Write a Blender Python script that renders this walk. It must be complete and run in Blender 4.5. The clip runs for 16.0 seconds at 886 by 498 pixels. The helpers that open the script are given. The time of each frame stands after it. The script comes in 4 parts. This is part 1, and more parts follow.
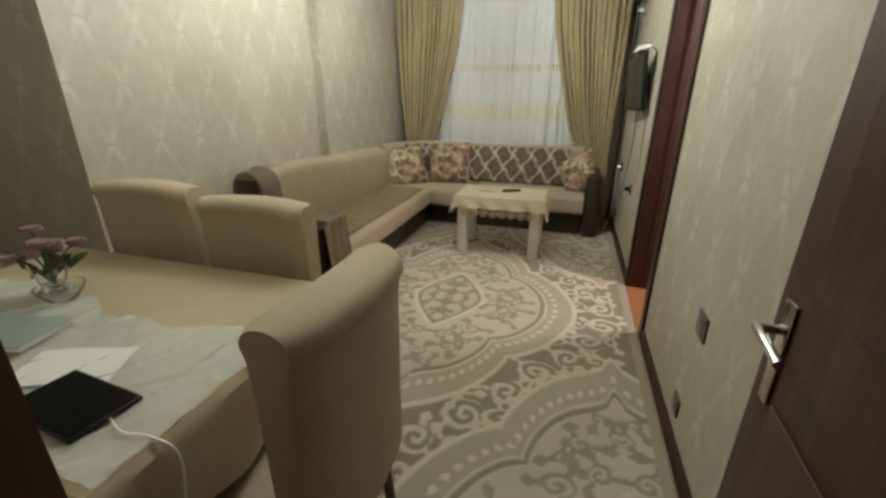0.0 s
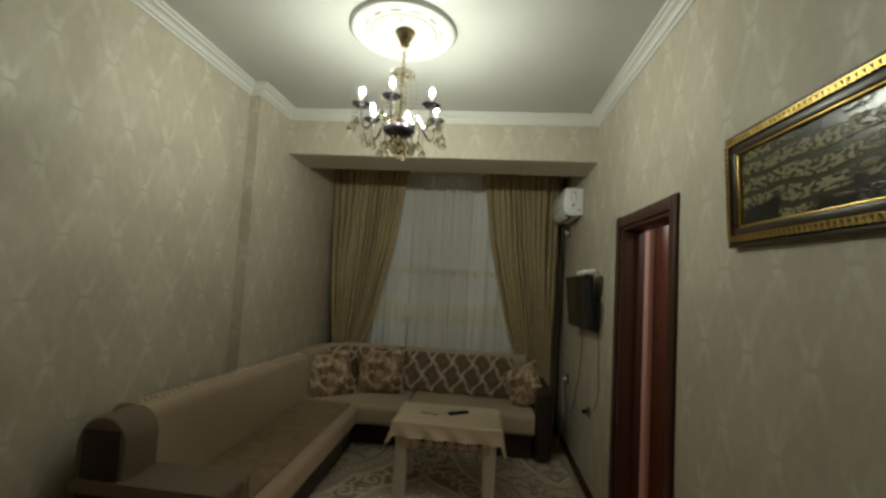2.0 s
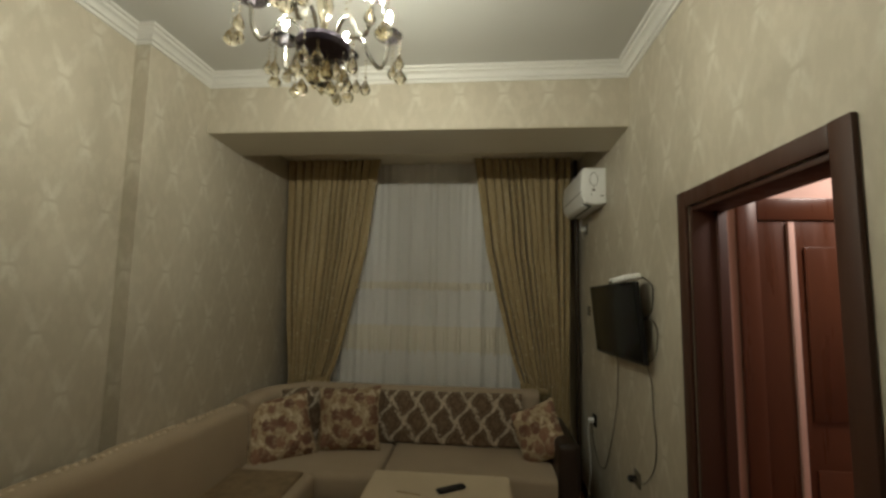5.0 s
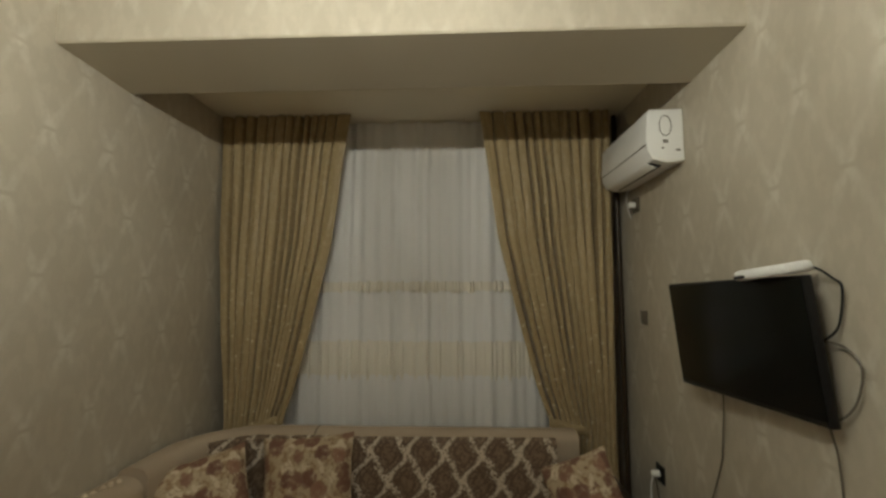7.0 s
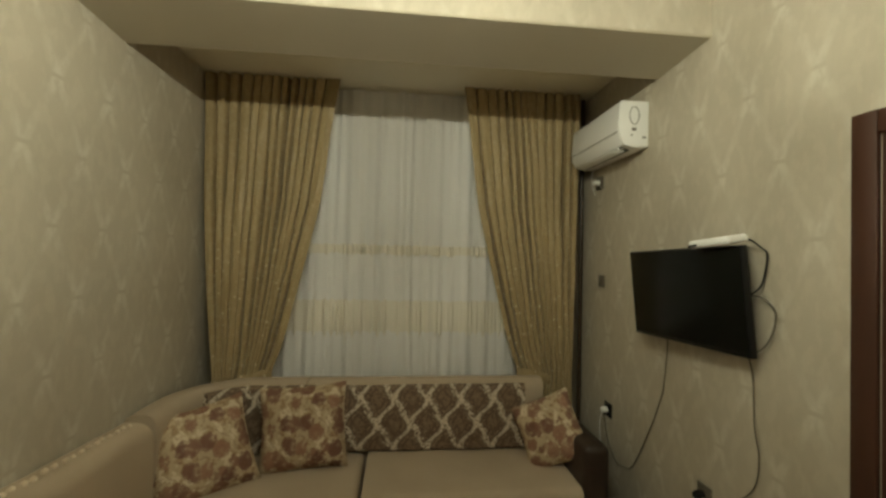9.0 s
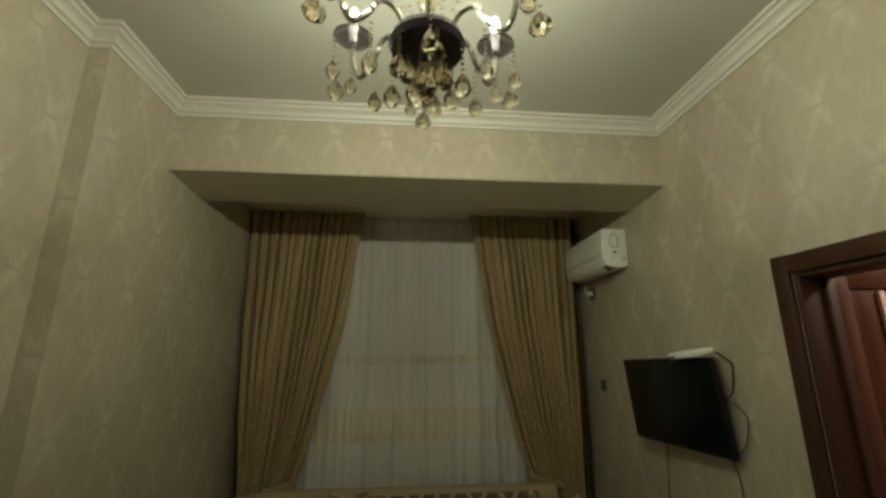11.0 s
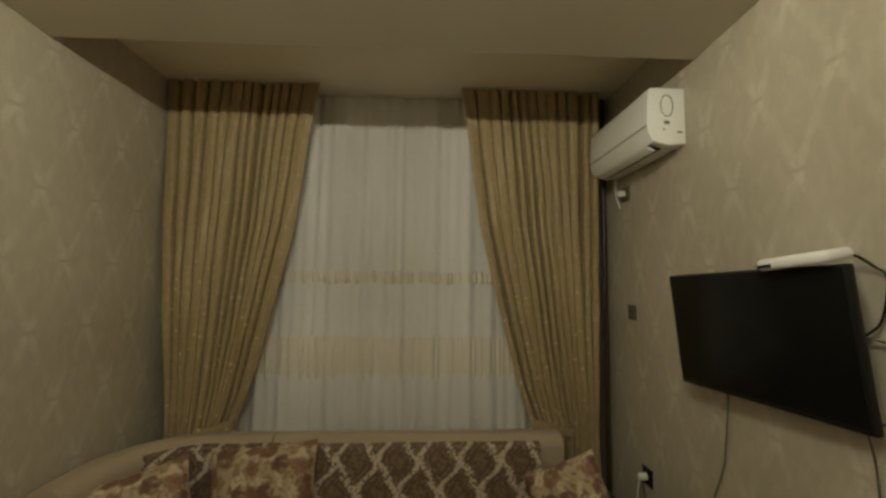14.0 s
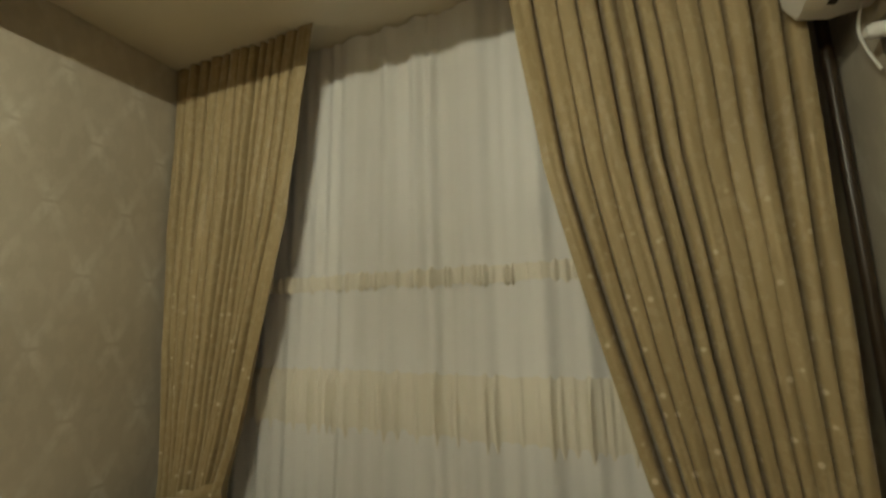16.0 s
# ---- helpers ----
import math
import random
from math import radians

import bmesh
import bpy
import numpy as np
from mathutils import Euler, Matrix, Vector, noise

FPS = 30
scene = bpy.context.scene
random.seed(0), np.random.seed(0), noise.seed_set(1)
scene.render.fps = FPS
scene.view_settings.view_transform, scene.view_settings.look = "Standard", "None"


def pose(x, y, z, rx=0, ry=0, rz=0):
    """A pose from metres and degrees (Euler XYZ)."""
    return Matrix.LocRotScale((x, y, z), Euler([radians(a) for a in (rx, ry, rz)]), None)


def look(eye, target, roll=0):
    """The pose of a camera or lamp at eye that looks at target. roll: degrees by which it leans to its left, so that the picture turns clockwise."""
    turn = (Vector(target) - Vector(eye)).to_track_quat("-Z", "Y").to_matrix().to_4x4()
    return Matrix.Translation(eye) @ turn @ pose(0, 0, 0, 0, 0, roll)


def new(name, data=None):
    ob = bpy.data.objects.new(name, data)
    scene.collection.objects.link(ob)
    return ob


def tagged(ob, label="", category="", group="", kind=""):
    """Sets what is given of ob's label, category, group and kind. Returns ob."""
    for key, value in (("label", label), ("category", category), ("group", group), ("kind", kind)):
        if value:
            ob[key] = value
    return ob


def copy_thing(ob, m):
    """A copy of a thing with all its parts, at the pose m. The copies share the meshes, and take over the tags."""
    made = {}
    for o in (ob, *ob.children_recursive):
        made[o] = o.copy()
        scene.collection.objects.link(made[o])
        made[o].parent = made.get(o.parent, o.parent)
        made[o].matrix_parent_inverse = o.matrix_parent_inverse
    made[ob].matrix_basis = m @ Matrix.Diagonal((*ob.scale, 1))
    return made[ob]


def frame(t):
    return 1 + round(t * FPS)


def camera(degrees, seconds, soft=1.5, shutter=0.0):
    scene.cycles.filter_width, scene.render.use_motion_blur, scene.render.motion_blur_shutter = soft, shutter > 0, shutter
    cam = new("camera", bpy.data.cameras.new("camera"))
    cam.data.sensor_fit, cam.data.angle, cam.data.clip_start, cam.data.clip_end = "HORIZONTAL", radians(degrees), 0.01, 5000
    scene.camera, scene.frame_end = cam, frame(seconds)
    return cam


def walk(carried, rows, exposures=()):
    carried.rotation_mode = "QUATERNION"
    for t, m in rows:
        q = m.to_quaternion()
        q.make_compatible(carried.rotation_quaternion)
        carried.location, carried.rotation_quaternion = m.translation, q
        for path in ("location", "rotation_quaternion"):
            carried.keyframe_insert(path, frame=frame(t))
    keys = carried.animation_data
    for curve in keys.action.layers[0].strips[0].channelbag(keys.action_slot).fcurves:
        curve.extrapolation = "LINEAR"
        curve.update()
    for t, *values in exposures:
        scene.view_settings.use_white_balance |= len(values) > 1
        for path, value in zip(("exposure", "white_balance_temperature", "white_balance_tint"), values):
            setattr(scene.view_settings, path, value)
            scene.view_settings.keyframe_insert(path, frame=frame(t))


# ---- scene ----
cam = camera(93.5, 16.0, soft=2.8)
PATH = [
    (0, (0.939, 0.977, 1.441), (0.406, 2.772, 0.737), 0.4),
    (0.5, (0.803, 1.063, 1.534), (0.156, 2.873, 0.984), -0.0),
    (1, (0.799, 1.246, 1.604), (0.141, 3.125, 1.413), 3.1),
    (1.5, (0.701, 1.376, 1.642), (0.295, 3.334, 1.671), 5.0),
    (2, (0.591, 1.434, 1.67), (0.393, 3.42, 1.799), 3.3),
    (2.5, (0.563, 1.43, 1.682), (0.431, 3.414, 1.904), 3.3),
    (3, (0.571, 1.456, 1.682), (0.49, 3.439, 1.929), 2.8),
    (3.5, (0.637, 1.597, 1.658), (0.511, 3.579, 1.894), 1.9),
    (4, (0.707, 1.87, 1.661), (0.499, 3.849, 1.863), 1.9),
    (6.5, (0.389, 3.23, 1.721), (0.298, 5.219, 1.908), -0.4),
    (7, (0.409, 3.447, 1.711), (0.33, 5.437, 1.893), -0.1),
    (7.5, (0.331, 3.503, 1.684), (0.318, 5.496, 1.844), 0.6),
    (8, (0.259, 3.491, 1.654), (0.456, 5.481, 1.666), 1.5),
    (10.5, (0.002, 2.857, 1.751), (0.183, 4.82, 2.091), 0.3),
    (11, (0.039, 2.862, 1.77), (0.206, 4.796, 2.249), -0.1),
    (11.5, (-0.012, 2.846, 1.754), (0.154, 4.783, 2.226), -0.1),
    (12, (-0.046, 2.836, 1.745), (0.131, 4.802, 2.07), -0.3),
    (12.5, (0.022, 2.912, 1.724), (0.193, 4.892, 1.945), -0.0),
    (13, (0.144, 3.075, 1.703), (0.278, 5.064, 1.87), 0.8),
    (13.5, (0.198, 3.386, 1.683), (0.313, 5.377, 1.835), 1.0),
    (14, (0.325, 3.678, 1.684), (0.418, 5.669, 1.845), 0.6),
    (14.5, (0.526, 3.909, 1.693), (0.49, 5.9, 1.889), 1.6),
    (15, (0.676, 4.268, 1.677), (0.537, 6.247, 1.924), 2.1),
    (15.5, (0.849, 4.539, 1.659), (0.347, 6.457, 1.924), -0.6),
    (16, (0.848, 4.795, 1.563), (0.094, 6.62, 1.88), -1.2),
]
walk(cam, [(t, look(eye, target, roll)) for t, eye, target, roll in PATH],
     exposures=[
         (0.0, 2.22, 5200, 0), (0.5, 1.8, 5100, -1), (1.0, 0.95, 5300, -5), (1.5, 0.45, 5400, -8), (2.0, 0.4, 5600, -5), (2.5, 0.45, 5700, -1), (3.5, 0.42, 6100, 1),
         (4.2, 0.4, 6200, 1), (6.3, 0.93, 5550, 0), (7.0, 1.02, 5800, 4), (7.5, 1.25, 6000, 3), (8.0, 1.38, 6500, -1), (8.2, 1.38, 6500, -2), (10.3, 0.88, 5800, -6), (10.5, 0.75, 5800, -6), (11.0, 0.12, 6500, -11),
         (12.0, 0.5, 5550, 0), (12.5, 0.85, 5400, 4), (13.0, 1.05, 5600, 3), (13.5, 0.93, 6150, 2), (14.0, 0.98, 6500, 0), (14.5, 1.2, 6700, -3), (15.0, 1.33, 6600, -4), (16.0, 1.46, 6300, -3)])

# ---- world and light ----
BULB = 640.0
HALL = 8.0
world = bpy.data.worlds.new("night")
world.use_nodes = True
scene.world = world
world.node_tree.nodes["Background"].inputs[0].default_value = (0.30, 0.42, 0.75, 1)
world.node_tree.nodes["Background"].inputs[1].default_value = 0.02


def lamp(name, energy, colour, at, size):
    data = bpy.data.lights.new(name, "AREA")
    data.energy, data.color, data.size, data.shape = energy, colour, size, "DISK"
    ob = new(name, data)
    ob.location = at
    return ob


lamp("hall_light", HALL, (1.0, 0.76, 0.66), (2.35, 4.0, 2.5), 0.25)

# ---- materials ----
class Nodes:
    """A short hand for node trees."""

    def __init__(self, name, rough=0.6, metal=0.0):
        self.mat = bpy.data.materials.new(name)
        self.mat.use_nodes = True
        self.tree = self.mat.node_tree
        self.bsdf = self.tree.nodes["Principled BSDF"]
        self.bsdf.inputs["Roughness"].default_value = rough
        self.bsdf.inputs["Metallic"].default_value = metal
        self.co = self.tree.nodes.new("ShaderNodeTexCoord").outputs["Object"]

    def link(self, a, socket):
        if hasattr(a, "is_output"):
            self.tree.links.new(a, socket)
        else:
            socket.default_value = a

    def m(self, op, a, b=0.0, c=0.0, clamp=False):
        n = self.tree.nodes.new("ShaderNodeMath")
        n.operation, n.use_clamp = op, clamp
        for i, v in enumerate((a, b, c)):
            self.link(v, n.inputs[i])
        return n.outputs[0]

    def xyz(self):
        n = self.tree.nodes.new("ShaderNodeSeparateXYZ")
        self.tree.links.new(self.co, n.inputs[0])
        return n.outputs[0], n.outputs[1], n.outputs[2]

    def noise(self, scale, detail=3.0, stretch=None):
        n = self.tree.nodes.new("ShaderNodeTexNoise")
        n.inputs["Scale"].default_value, n.inputs["Detail"].default_value = scale, detail
        co = self.co
        if stretch:
            mp = self.tree.nodes.new("ShaderNodeMapping")
            mp.inputs["Scale"].default_value = stretch
            self.tree.links.new(co, mp.inputs[0])
            co = mp.outputs[0]
        self.tree.links.new(co, n.inputs["Vector"])
        return n.outputs["Fac"]

    def voronoi(self, scale, feature="F1", out="Distance"):
        n = self.tree.nodes.new("ShaderNodeTexVoronoi")
        n.feature = feature
        n.inputs["Scale"].default_value = scale
        self.tree.links.new(self.co, n.inputs["Vector"])
        return n.outputs[out]

    def ramp(self, v, lo, hi, a=0.0, b=1.0):
        n = self.tree.nodes.new("ShaderNodeMapRange")
        n.interpolation_type = "SMOOTHSTEP"
        for i, x in enumerate((v, lo, hi, a, b)):
            self.link(x, n.inputs[i])
        return n.outputs[0]

    def mix(self, f, a, b):
        n = self.tree.nodes.new("ShaderNodeMix")
        n.data_type = "RGBA"
        self.link(f, n.inputs[0])
        for s, v in ((n.inputs[6], a), (n.inputs[7], b)):
            self.link((*v, 1) if isinstance(v, tuple) else v, s)
        return n.outputs[2]

    def attribute(self, name):
        n = self.tree.nodes.new("ShaderNodeAttribute")
        n.attribute_name = name
        return n.outputs["Fac"]

    def random(self):
        return self.tree.nodes.new("ShaderNodeObjectInfo").outputs["Random"]

    def done(self, colour, bump=None, strength=0.3, distance=0.002, rough=None):
        self.link((*colour, 1) if isinstance(colour, tuple) else colour, self.bsdf.inputs["Base Color"])
        if bump is not None:
            n = self.tree.nodes.new("ShaderNodeBump")
            n.inputs["Strength"].default_value, n.inputs["Distance"].default_value = strength, distance
            self.link(bump, n.inputs["Height"])
            self.tree.links.new(n.outputs[0], self.bsdf.inputs["Normal"])
        if rough is not None:
            self.link(rough, self.bsdf.inputs["Roughness"])
        return self.mat


def lattice(n, u, v, wide, tall, line, fade, swell=0.0):
    """Crossing diagonal strokes that are strongest, and by swell broadest, where they meet."""
    p, q = n.m("DIVIDE", u, wide), n.m("DIVIDE", v, tall)
    da = n.m("PINGPONG", n.m("ADD", p, q), 0.5)
    db = n.m("PINGPONG", n.m("SUBTRACT", p, q), 0.5)

    def stroke(d, other):
        w = n.m("MULTIPLY", n.m("SUBTRACT", 1.0 + swell, n.m("MULTIPLY", other, 4.0 * swell)), line)
        return n.ramp(n.m("DIVIDE", d, w), 1.0, 0.2)
    fa = n.m("SUBTRACT", 1.0, n.m("MULTIPLY", db, fade), clamp=True)
    fb = n.m("SUBTRACT", 1.0, n.m("MULTIPLY", da, fade), clamp=True)
    return n.m("MAXIMUM", n.m("MULTIPLY", stroke(da, db), fa), n.m("MULTIPLY", stroke(db, da), fb)), da, db


def mat_wallpaper():
    n = Nodes("wallpaper", 0.55)
    x, y, z = n.xyz()
    u = n.m("ADD", x, y)
    u, v = n.m("ADD", u, 0.118), n.m("SUBTRACT", z, 0.02)
    line, da, db = lattice(n, n.m("ADD", u, n.m("MULTIPLY", n.m("SUBTRACT", n.noise(26, 2.0), 0.5), 0.022)), v, 0.278, 0.58, 0.105, 1.95, 0.10)
    slit = n.ramp(n.m("PINGPONG", n.m("DIVIDE", v, 0.58), 0.25), 0.006, 0.022)     # the strokes stop short of each other
    line = n.m("MULTIPLY", line, slit)
    blotch = n.noise(3.0, 4.0)
    fine = n.noise(60, 3.0, (1, 1, 0.35))
    damask = n.ramp(n.noise(22, 4.0, (1, 1, 0.6)), 0.45, 0.62)
    line = n.m("MULTIPLY", line, n.ramp(n.noise(38, 3.0, (1, 1, 0.6)), 0.28, 0.62, 0.25, 1.0))
    base = n.mix(blotch, (0.43, 0.385, 0.30), (0.53, 0.48, 0.385))
    base = n.mix(n.m("MULTIPLY", damask, 0.28), base, (0.62, 0.565, 0.46))
    base = n.mix(n.m("MULTIPLY", fine, 0.22), base, (0.36, 0.32, 0.24))
    col = n.mix(n.m("MULTIPLY", line, 0.42), base, (0.76, 0.74, 0.65))
    bump = n.m("ADD", n.m("MULTIPLY", line, 0.8), n.m("MULTIPLY", fine, 0.5))
    return n.done(col, bump, 0.25, 0.002, n.ramp(line, 0.0, 1.0, 0.58, 0.42))


def mat_plain(name, a, b, scale=8.0, rough=0.6, metal=0.0, bump=0.15, fine=90.0, stretch=None, dist=0.001):
    n = Nodes(name, rough, metal)
    f = n.noise(scale, 4.0, stretch)
    g = n.noise(fine, 2.0, stretch)
    col = n.mix(n.m("ADD", n.m("MULTIPLY", f, 0.75), n.m("MULTIPLY", g, 0.25)), a, b)
    return n.done(col, g, bump, dist, n.ramp(f, 0.2, 0.8, rough * 0.9, min(1.0, rough * 1.12)))


def mat_emit(name, colour, strength):
    n = Nodes(name)
    n.bsdf.inputs["Emission Color"].default_value = (*colour, 1)
    n.bsdf.inputs["Emission Strength"].default_value = strength
    return n.done((0.9, 0.9, 0.9))


def mat_glass(name, colour, rough=0.02):
    n = Nodes(name, rough)
    n.bsdf.inputs["Transmission Weight"].default_value = 1.0
    n.bsdf.inputs["IOR"].default_value = 1.5
    return n.done(colour)


def mat_rug():
    n = Nodes("rug_pile", 0.95)
    f = n.attribute("pattern")
    pile = n.noise(220, 2.0)
    cloud = n.noise(5, 3.0)
    ground = n.mix(cloud, (0.25, 0.205, 0.135), (0.33, 0.275, 0.19))
    light = n.mix(cloud, (0.70, 0.625, 0.49), (0.80, 0.72, 0.58))
    col = n.mix(f, ground, light)
    col = n.mix(n.m("MULTIPLY", pile, 0.2), col, (0.16, 0.13, 0.09))
    return n.done(col, pile, 0.6, 0.004)


def mat_damask():
    n = Nodes("damask_cover", 0.8)
    x, y, z = n.xyz()
    jag = n.m("MULTIPLY", n.m("SUBTRACT", n.noise(60, 2.0), 0.5), 0.06)
    bow = n.m("MULTIPLY", n.m("SINE", n.m("MULTIPLY", z, math.tau / 0.155)), 0.012)      # ogee sides, not straight ones
    line, da, db = lattice(n, n.m("ADD", n.m("ADD", x, jag), bow), n.m("ADD", z, jag), 0.21, 0.31, 0.125, 0.6, 0.15)
    line = n.m("MULTIPLY", line, n.ramp(n.noise(70, 2.0), 0.34, 0.5))
    near = n.m("MINIMUM", da, db)
    rim = n.m("MULTIPLY", n.ramp(n.m("ABSOLUTE", n.m("SUBTRACT", near, 0.20)), 0.055, 0.02), n.ramp(n.noise(75, 2.0), 0.45, 0.55))
    heart = n.m("MULTIPLY", n.ramp(near, 0.29, 0.36), n.ramp(n.noise(62, 2.0), 0.40, 0.5))
    col = n.mix(n.noise(9, 3), (0.105, 0.068, 0.043), (0.15, 0.10, 0.064))
    col = n.mix(n.m("MULTIPLY", heart, 0.55), col, (0.29, 0.205, 0.13))
    col = n.mix(n.m("MULTIPLY", rim, 0.55), col, (0.36, 0.275, 0.185))
    col = n.mix(n.m("MULTIPLY", line, 1.25, clamp=True), col, (0.62, 0.54, 0.42))
    return n.done(col, n.m("ADD", line, n.noise(200, 2)), 0.4, 0.003)


def mat_floral():
    n = Nodes("floral_cotton", 0.85)
    d, r = n.voronoi(11.5), n.voronoi(11.5, "F1", "Color")
    petal = n.m("ADD", d, n.m("MULTIPLY", n.m("SUBTRACT", n.noise(38, 2), 0.5), 0.42))
    sep = n.tree.nodes.new("ShaderNodeSeparateColor")
    n.tree.links.new(r, sep.inputs[0])
    col = n.mix(n.noise(14, 3), (0.36, 0.275, 0.165), (0.52, 0.42, 0.28))
    col = n.mix(n.m("MULTIPLY", n.ramp(n.noise(19, 3), 0.53, 0.58), 0.6), col, (0.66, 0.56, 0.40))
    leaf = n.ramp(n.noise(26, 2), 0.54, 0.60)
    col = n.mix(n.m("MULTIPLY", leaf, 0.75), col, (0.27, 0.175, 0.09))
    bloom = n.mix(sep.outputs[0], (0.12, 0.048, 0.032), (0.26, 0.135, 0.085))
    col = n.mix(n.m("MULTIPLY", n.ramp(petal, 0.58, 0.44), n.ramp(n.noise(30, 3), 0.30, 0.5, 0.35, 0.9)), col, bloom)
    col = n.mix(n.m("MULTIPLY", n.ramp(n.m("PINGPONG", petal, 0.13), 0.03, 0.0), 0.6), col, (0.15, 0.07, 0.045))
    return n.done(col, n.noise(160, 2), 0.35, 0.002)


def mat_curtain():
    n = Nodes("curtain_jacquard", 0.62)
    x, y, z = n.xyz()
    motif = n.ramp(n.noise(30, 3, (1.6, 0.4, 1.0)), 0.52, 0.60)
    low = n.ramp(z, 2.5, 1.0)
    spark = n.m("MULTIPLY", n.ramp(n.voronoi(17), 0.19, 0.09), n.m("MULTIPLY", low, 0.8))
    col = n.mix(n.noise(5, 3, (1, 1, 0.3)), (0.288, 0.217, 0.105), (0.380, 0.293, 0.152))
    col = n.mix(n.m("MULTIPLY", motif, 0.28), col, (0.45, 0.36, 0.215))
    col = n.mix(spark, col, (0.70, 0.60, 0.42))
    n.bsdf.inputs["Sheen Weight"].default_value = 0.2
    return n.done(col, n.m("ADD", motif, n.noise(180, 2)), 0.3, 0.002, n.ramp(motif, 0, 1, 0.66, 0.45))


def mat_tulle(name, a, b, clear):
    n = Nodes(name, 0.8)
    out = n.tree.nodes["Material Output"]
    n.done(n.mix(n.noise(4, 3, (6, 1, 0.4)), a, b), n.noise(300, 2), 0.2, 0.001)
    tl = n.tree.nodes.new("ShaderNodeBsdfTranslucent")
    tl.inputs[0].default_value = (*b, 1)
    tr = n.tree.nodes.new("ShaderNodeBsdfTransparent")
    m1, m2 = n.tree.nodes.new("ShaderNodeMixShader"), n.tree.nodes.new("ShaderNodeMixShader")
    m1.inputs[0].default_value, m2.inputs[0].default_value = 0.2, clear
    n.tree.links.new(n.bsdf.outputs[0], m1.inputs[1]), n.tree.links.new(tl.outputs[0], m1.inputs[2])
    n.tree.links.new(m1.outputs[0], m2.inputs[1]), n.tree.links.new(tr.outputs[0], m2.inputs[2])
    n.tree.links.new(m2.outputs[0], out.inputs[0])
    return n.mat


def mat_wood(name, a, b, rough=0.3, along=2, fine=1.0):
    n = Nodes(name, rough)
    st = [9.0 * fine, 9.0 * fine, 9.0 * fine]
    st[along] = 0.7
    g = n.noise(2.2, 5.0, tuple(st))
    h = n.noise(9.0, 3.0, tuple(st))
    col = n.mix(n.m("ADD", n.m("MULTIPLY", g, 0.7), n.m("MULTIPLY", h, 0.3)), a, b)
    return n.done(col, h, 0.12, 0.001, n.ramp(g, 0.2, 0.8, rough * 0.8, rough * 1.3))


def mat_laminate():
    n = Nodes("laminate_floor", 0.32)
    g = n.noise(2.0, 5.0, (11, 0.9, 9))
    col = n.mix(g, (0.30, 0.125, 0.045), (0.46, 0.215, 0.085))
    col = n.mix(n.m("MULTIPLY", n.random(), 0.4), col, (0.36, 0.16, 0.06))
    return n.done(col, g, 0.1, 0.001)


def mat_painting():
    n = Nodes("dark_relief_picture", 0.35)
    x, y, z = n.xyz()
    script = n.ramp(n.noise(75, 3, (1, 0.7, 1.3)), 0.44, 0.54)
    rows = n.ramp(n.m("PINGPONG", n.m("DIVIDE", n.m("ADD", z, n.m("MULTIPLY", n.noise(5, 1), 0.05)), 0.06), 0.5), 0.10, 0.2)
    patch = n.ramp(n.m("ADD", n.noise(6, 2), n.m("MULTIPLY", n.m("ABSOLUTE", z), -2.2)), 0.20, 0.34)
    f = n.m("MULTIPLY", n.m("MULTIPLY", script, rows), patch)
    col = n.mix(n.noise(4, 3), (0.012, 0.014, 0.013), (0.04, 0.042, 0.03))
    col = n.mix(n.m("MULTIPLY", patch, 0.55), col, (0.10, 0.095, 0.05))
    col = n.mix(n.m("MULTIPLY", f, 0.75), col, (0.36, 0.30, 0.14))
    return n.done(col, f, 0.6, 0.004, n.ramp(f, 0, 1, 0.22, 0.4))


def mat_film():
    """Thin clear plastic: see-through, with a gloss; its whitish base colour paints in glare."""
    n = Nodes("clear_plastic_film", 0.16)
    out = n.tree.nodes["Material Output"]
    n.done((0.80, 0.80, 0.72), n.noise(16, 4.0), 0.6, 0.006)
    clear, both = n.tree.nodes.new("ShaderNodeBsdfTransparent"), n.tree.nodes.new("ShaderNodeMixShader")
    both.inputs[0].default_value = 0.55
    n.tree.links.new(clear.outputs[0], both.inputs[1]), n.tree.links.new(n.bsdf.outputs[0], both.inputs[2])
    n.tree.links.new(both.outputs[0], out.inputs[0])
    return n.mat


WALLPAPER = mat_wallpaper()
CEILING = mat_plain("ceiling_paint", (0.52, 0.515, 0.485), (0.59, 0.585, 0.555), 2.0, 0.42, bump=0.08)
PLASTER = mat_plain("white_plaster", (0.66, 0.65, 0.615), (0.74, 0.73, 0.69), 14, 0.5)
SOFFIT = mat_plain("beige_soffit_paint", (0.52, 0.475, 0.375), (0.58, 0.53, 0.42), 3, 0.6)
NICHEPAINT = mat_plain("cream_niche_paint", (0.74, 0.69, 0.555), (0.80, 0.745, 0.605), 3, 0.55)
PINK = mat_plain("pink_wall_paint", (0.60, 0.42, 0.36), (0.68, 0.49, 0.42), 3, 0.6)
DOORWOOD = mat_wood("dark_red_brown_door_wood", (0.034, 0.0115, 0.0055), (0.064, 0.022, 0.010), 0.5)
HALLWOOD = mat_wood("red_brown_hall_wood", (0.06, 0.021, 0.009), (0.11, 0.038, 0.016), 0.3)
SKIRT = mat_wood("dark_skirting_wood", (0.032, 0.013, 0.008), (0.06, 0.024, 0.014), 0.5, 1)
LAMINATE = mat_laminate()
RUG = mat_rug()
BROWNWOOD = mat_wood("dark_sofa_wood", (0.016, 0.010, 0.007), (0.04, 0.024, 0.016), 0.4, 0)
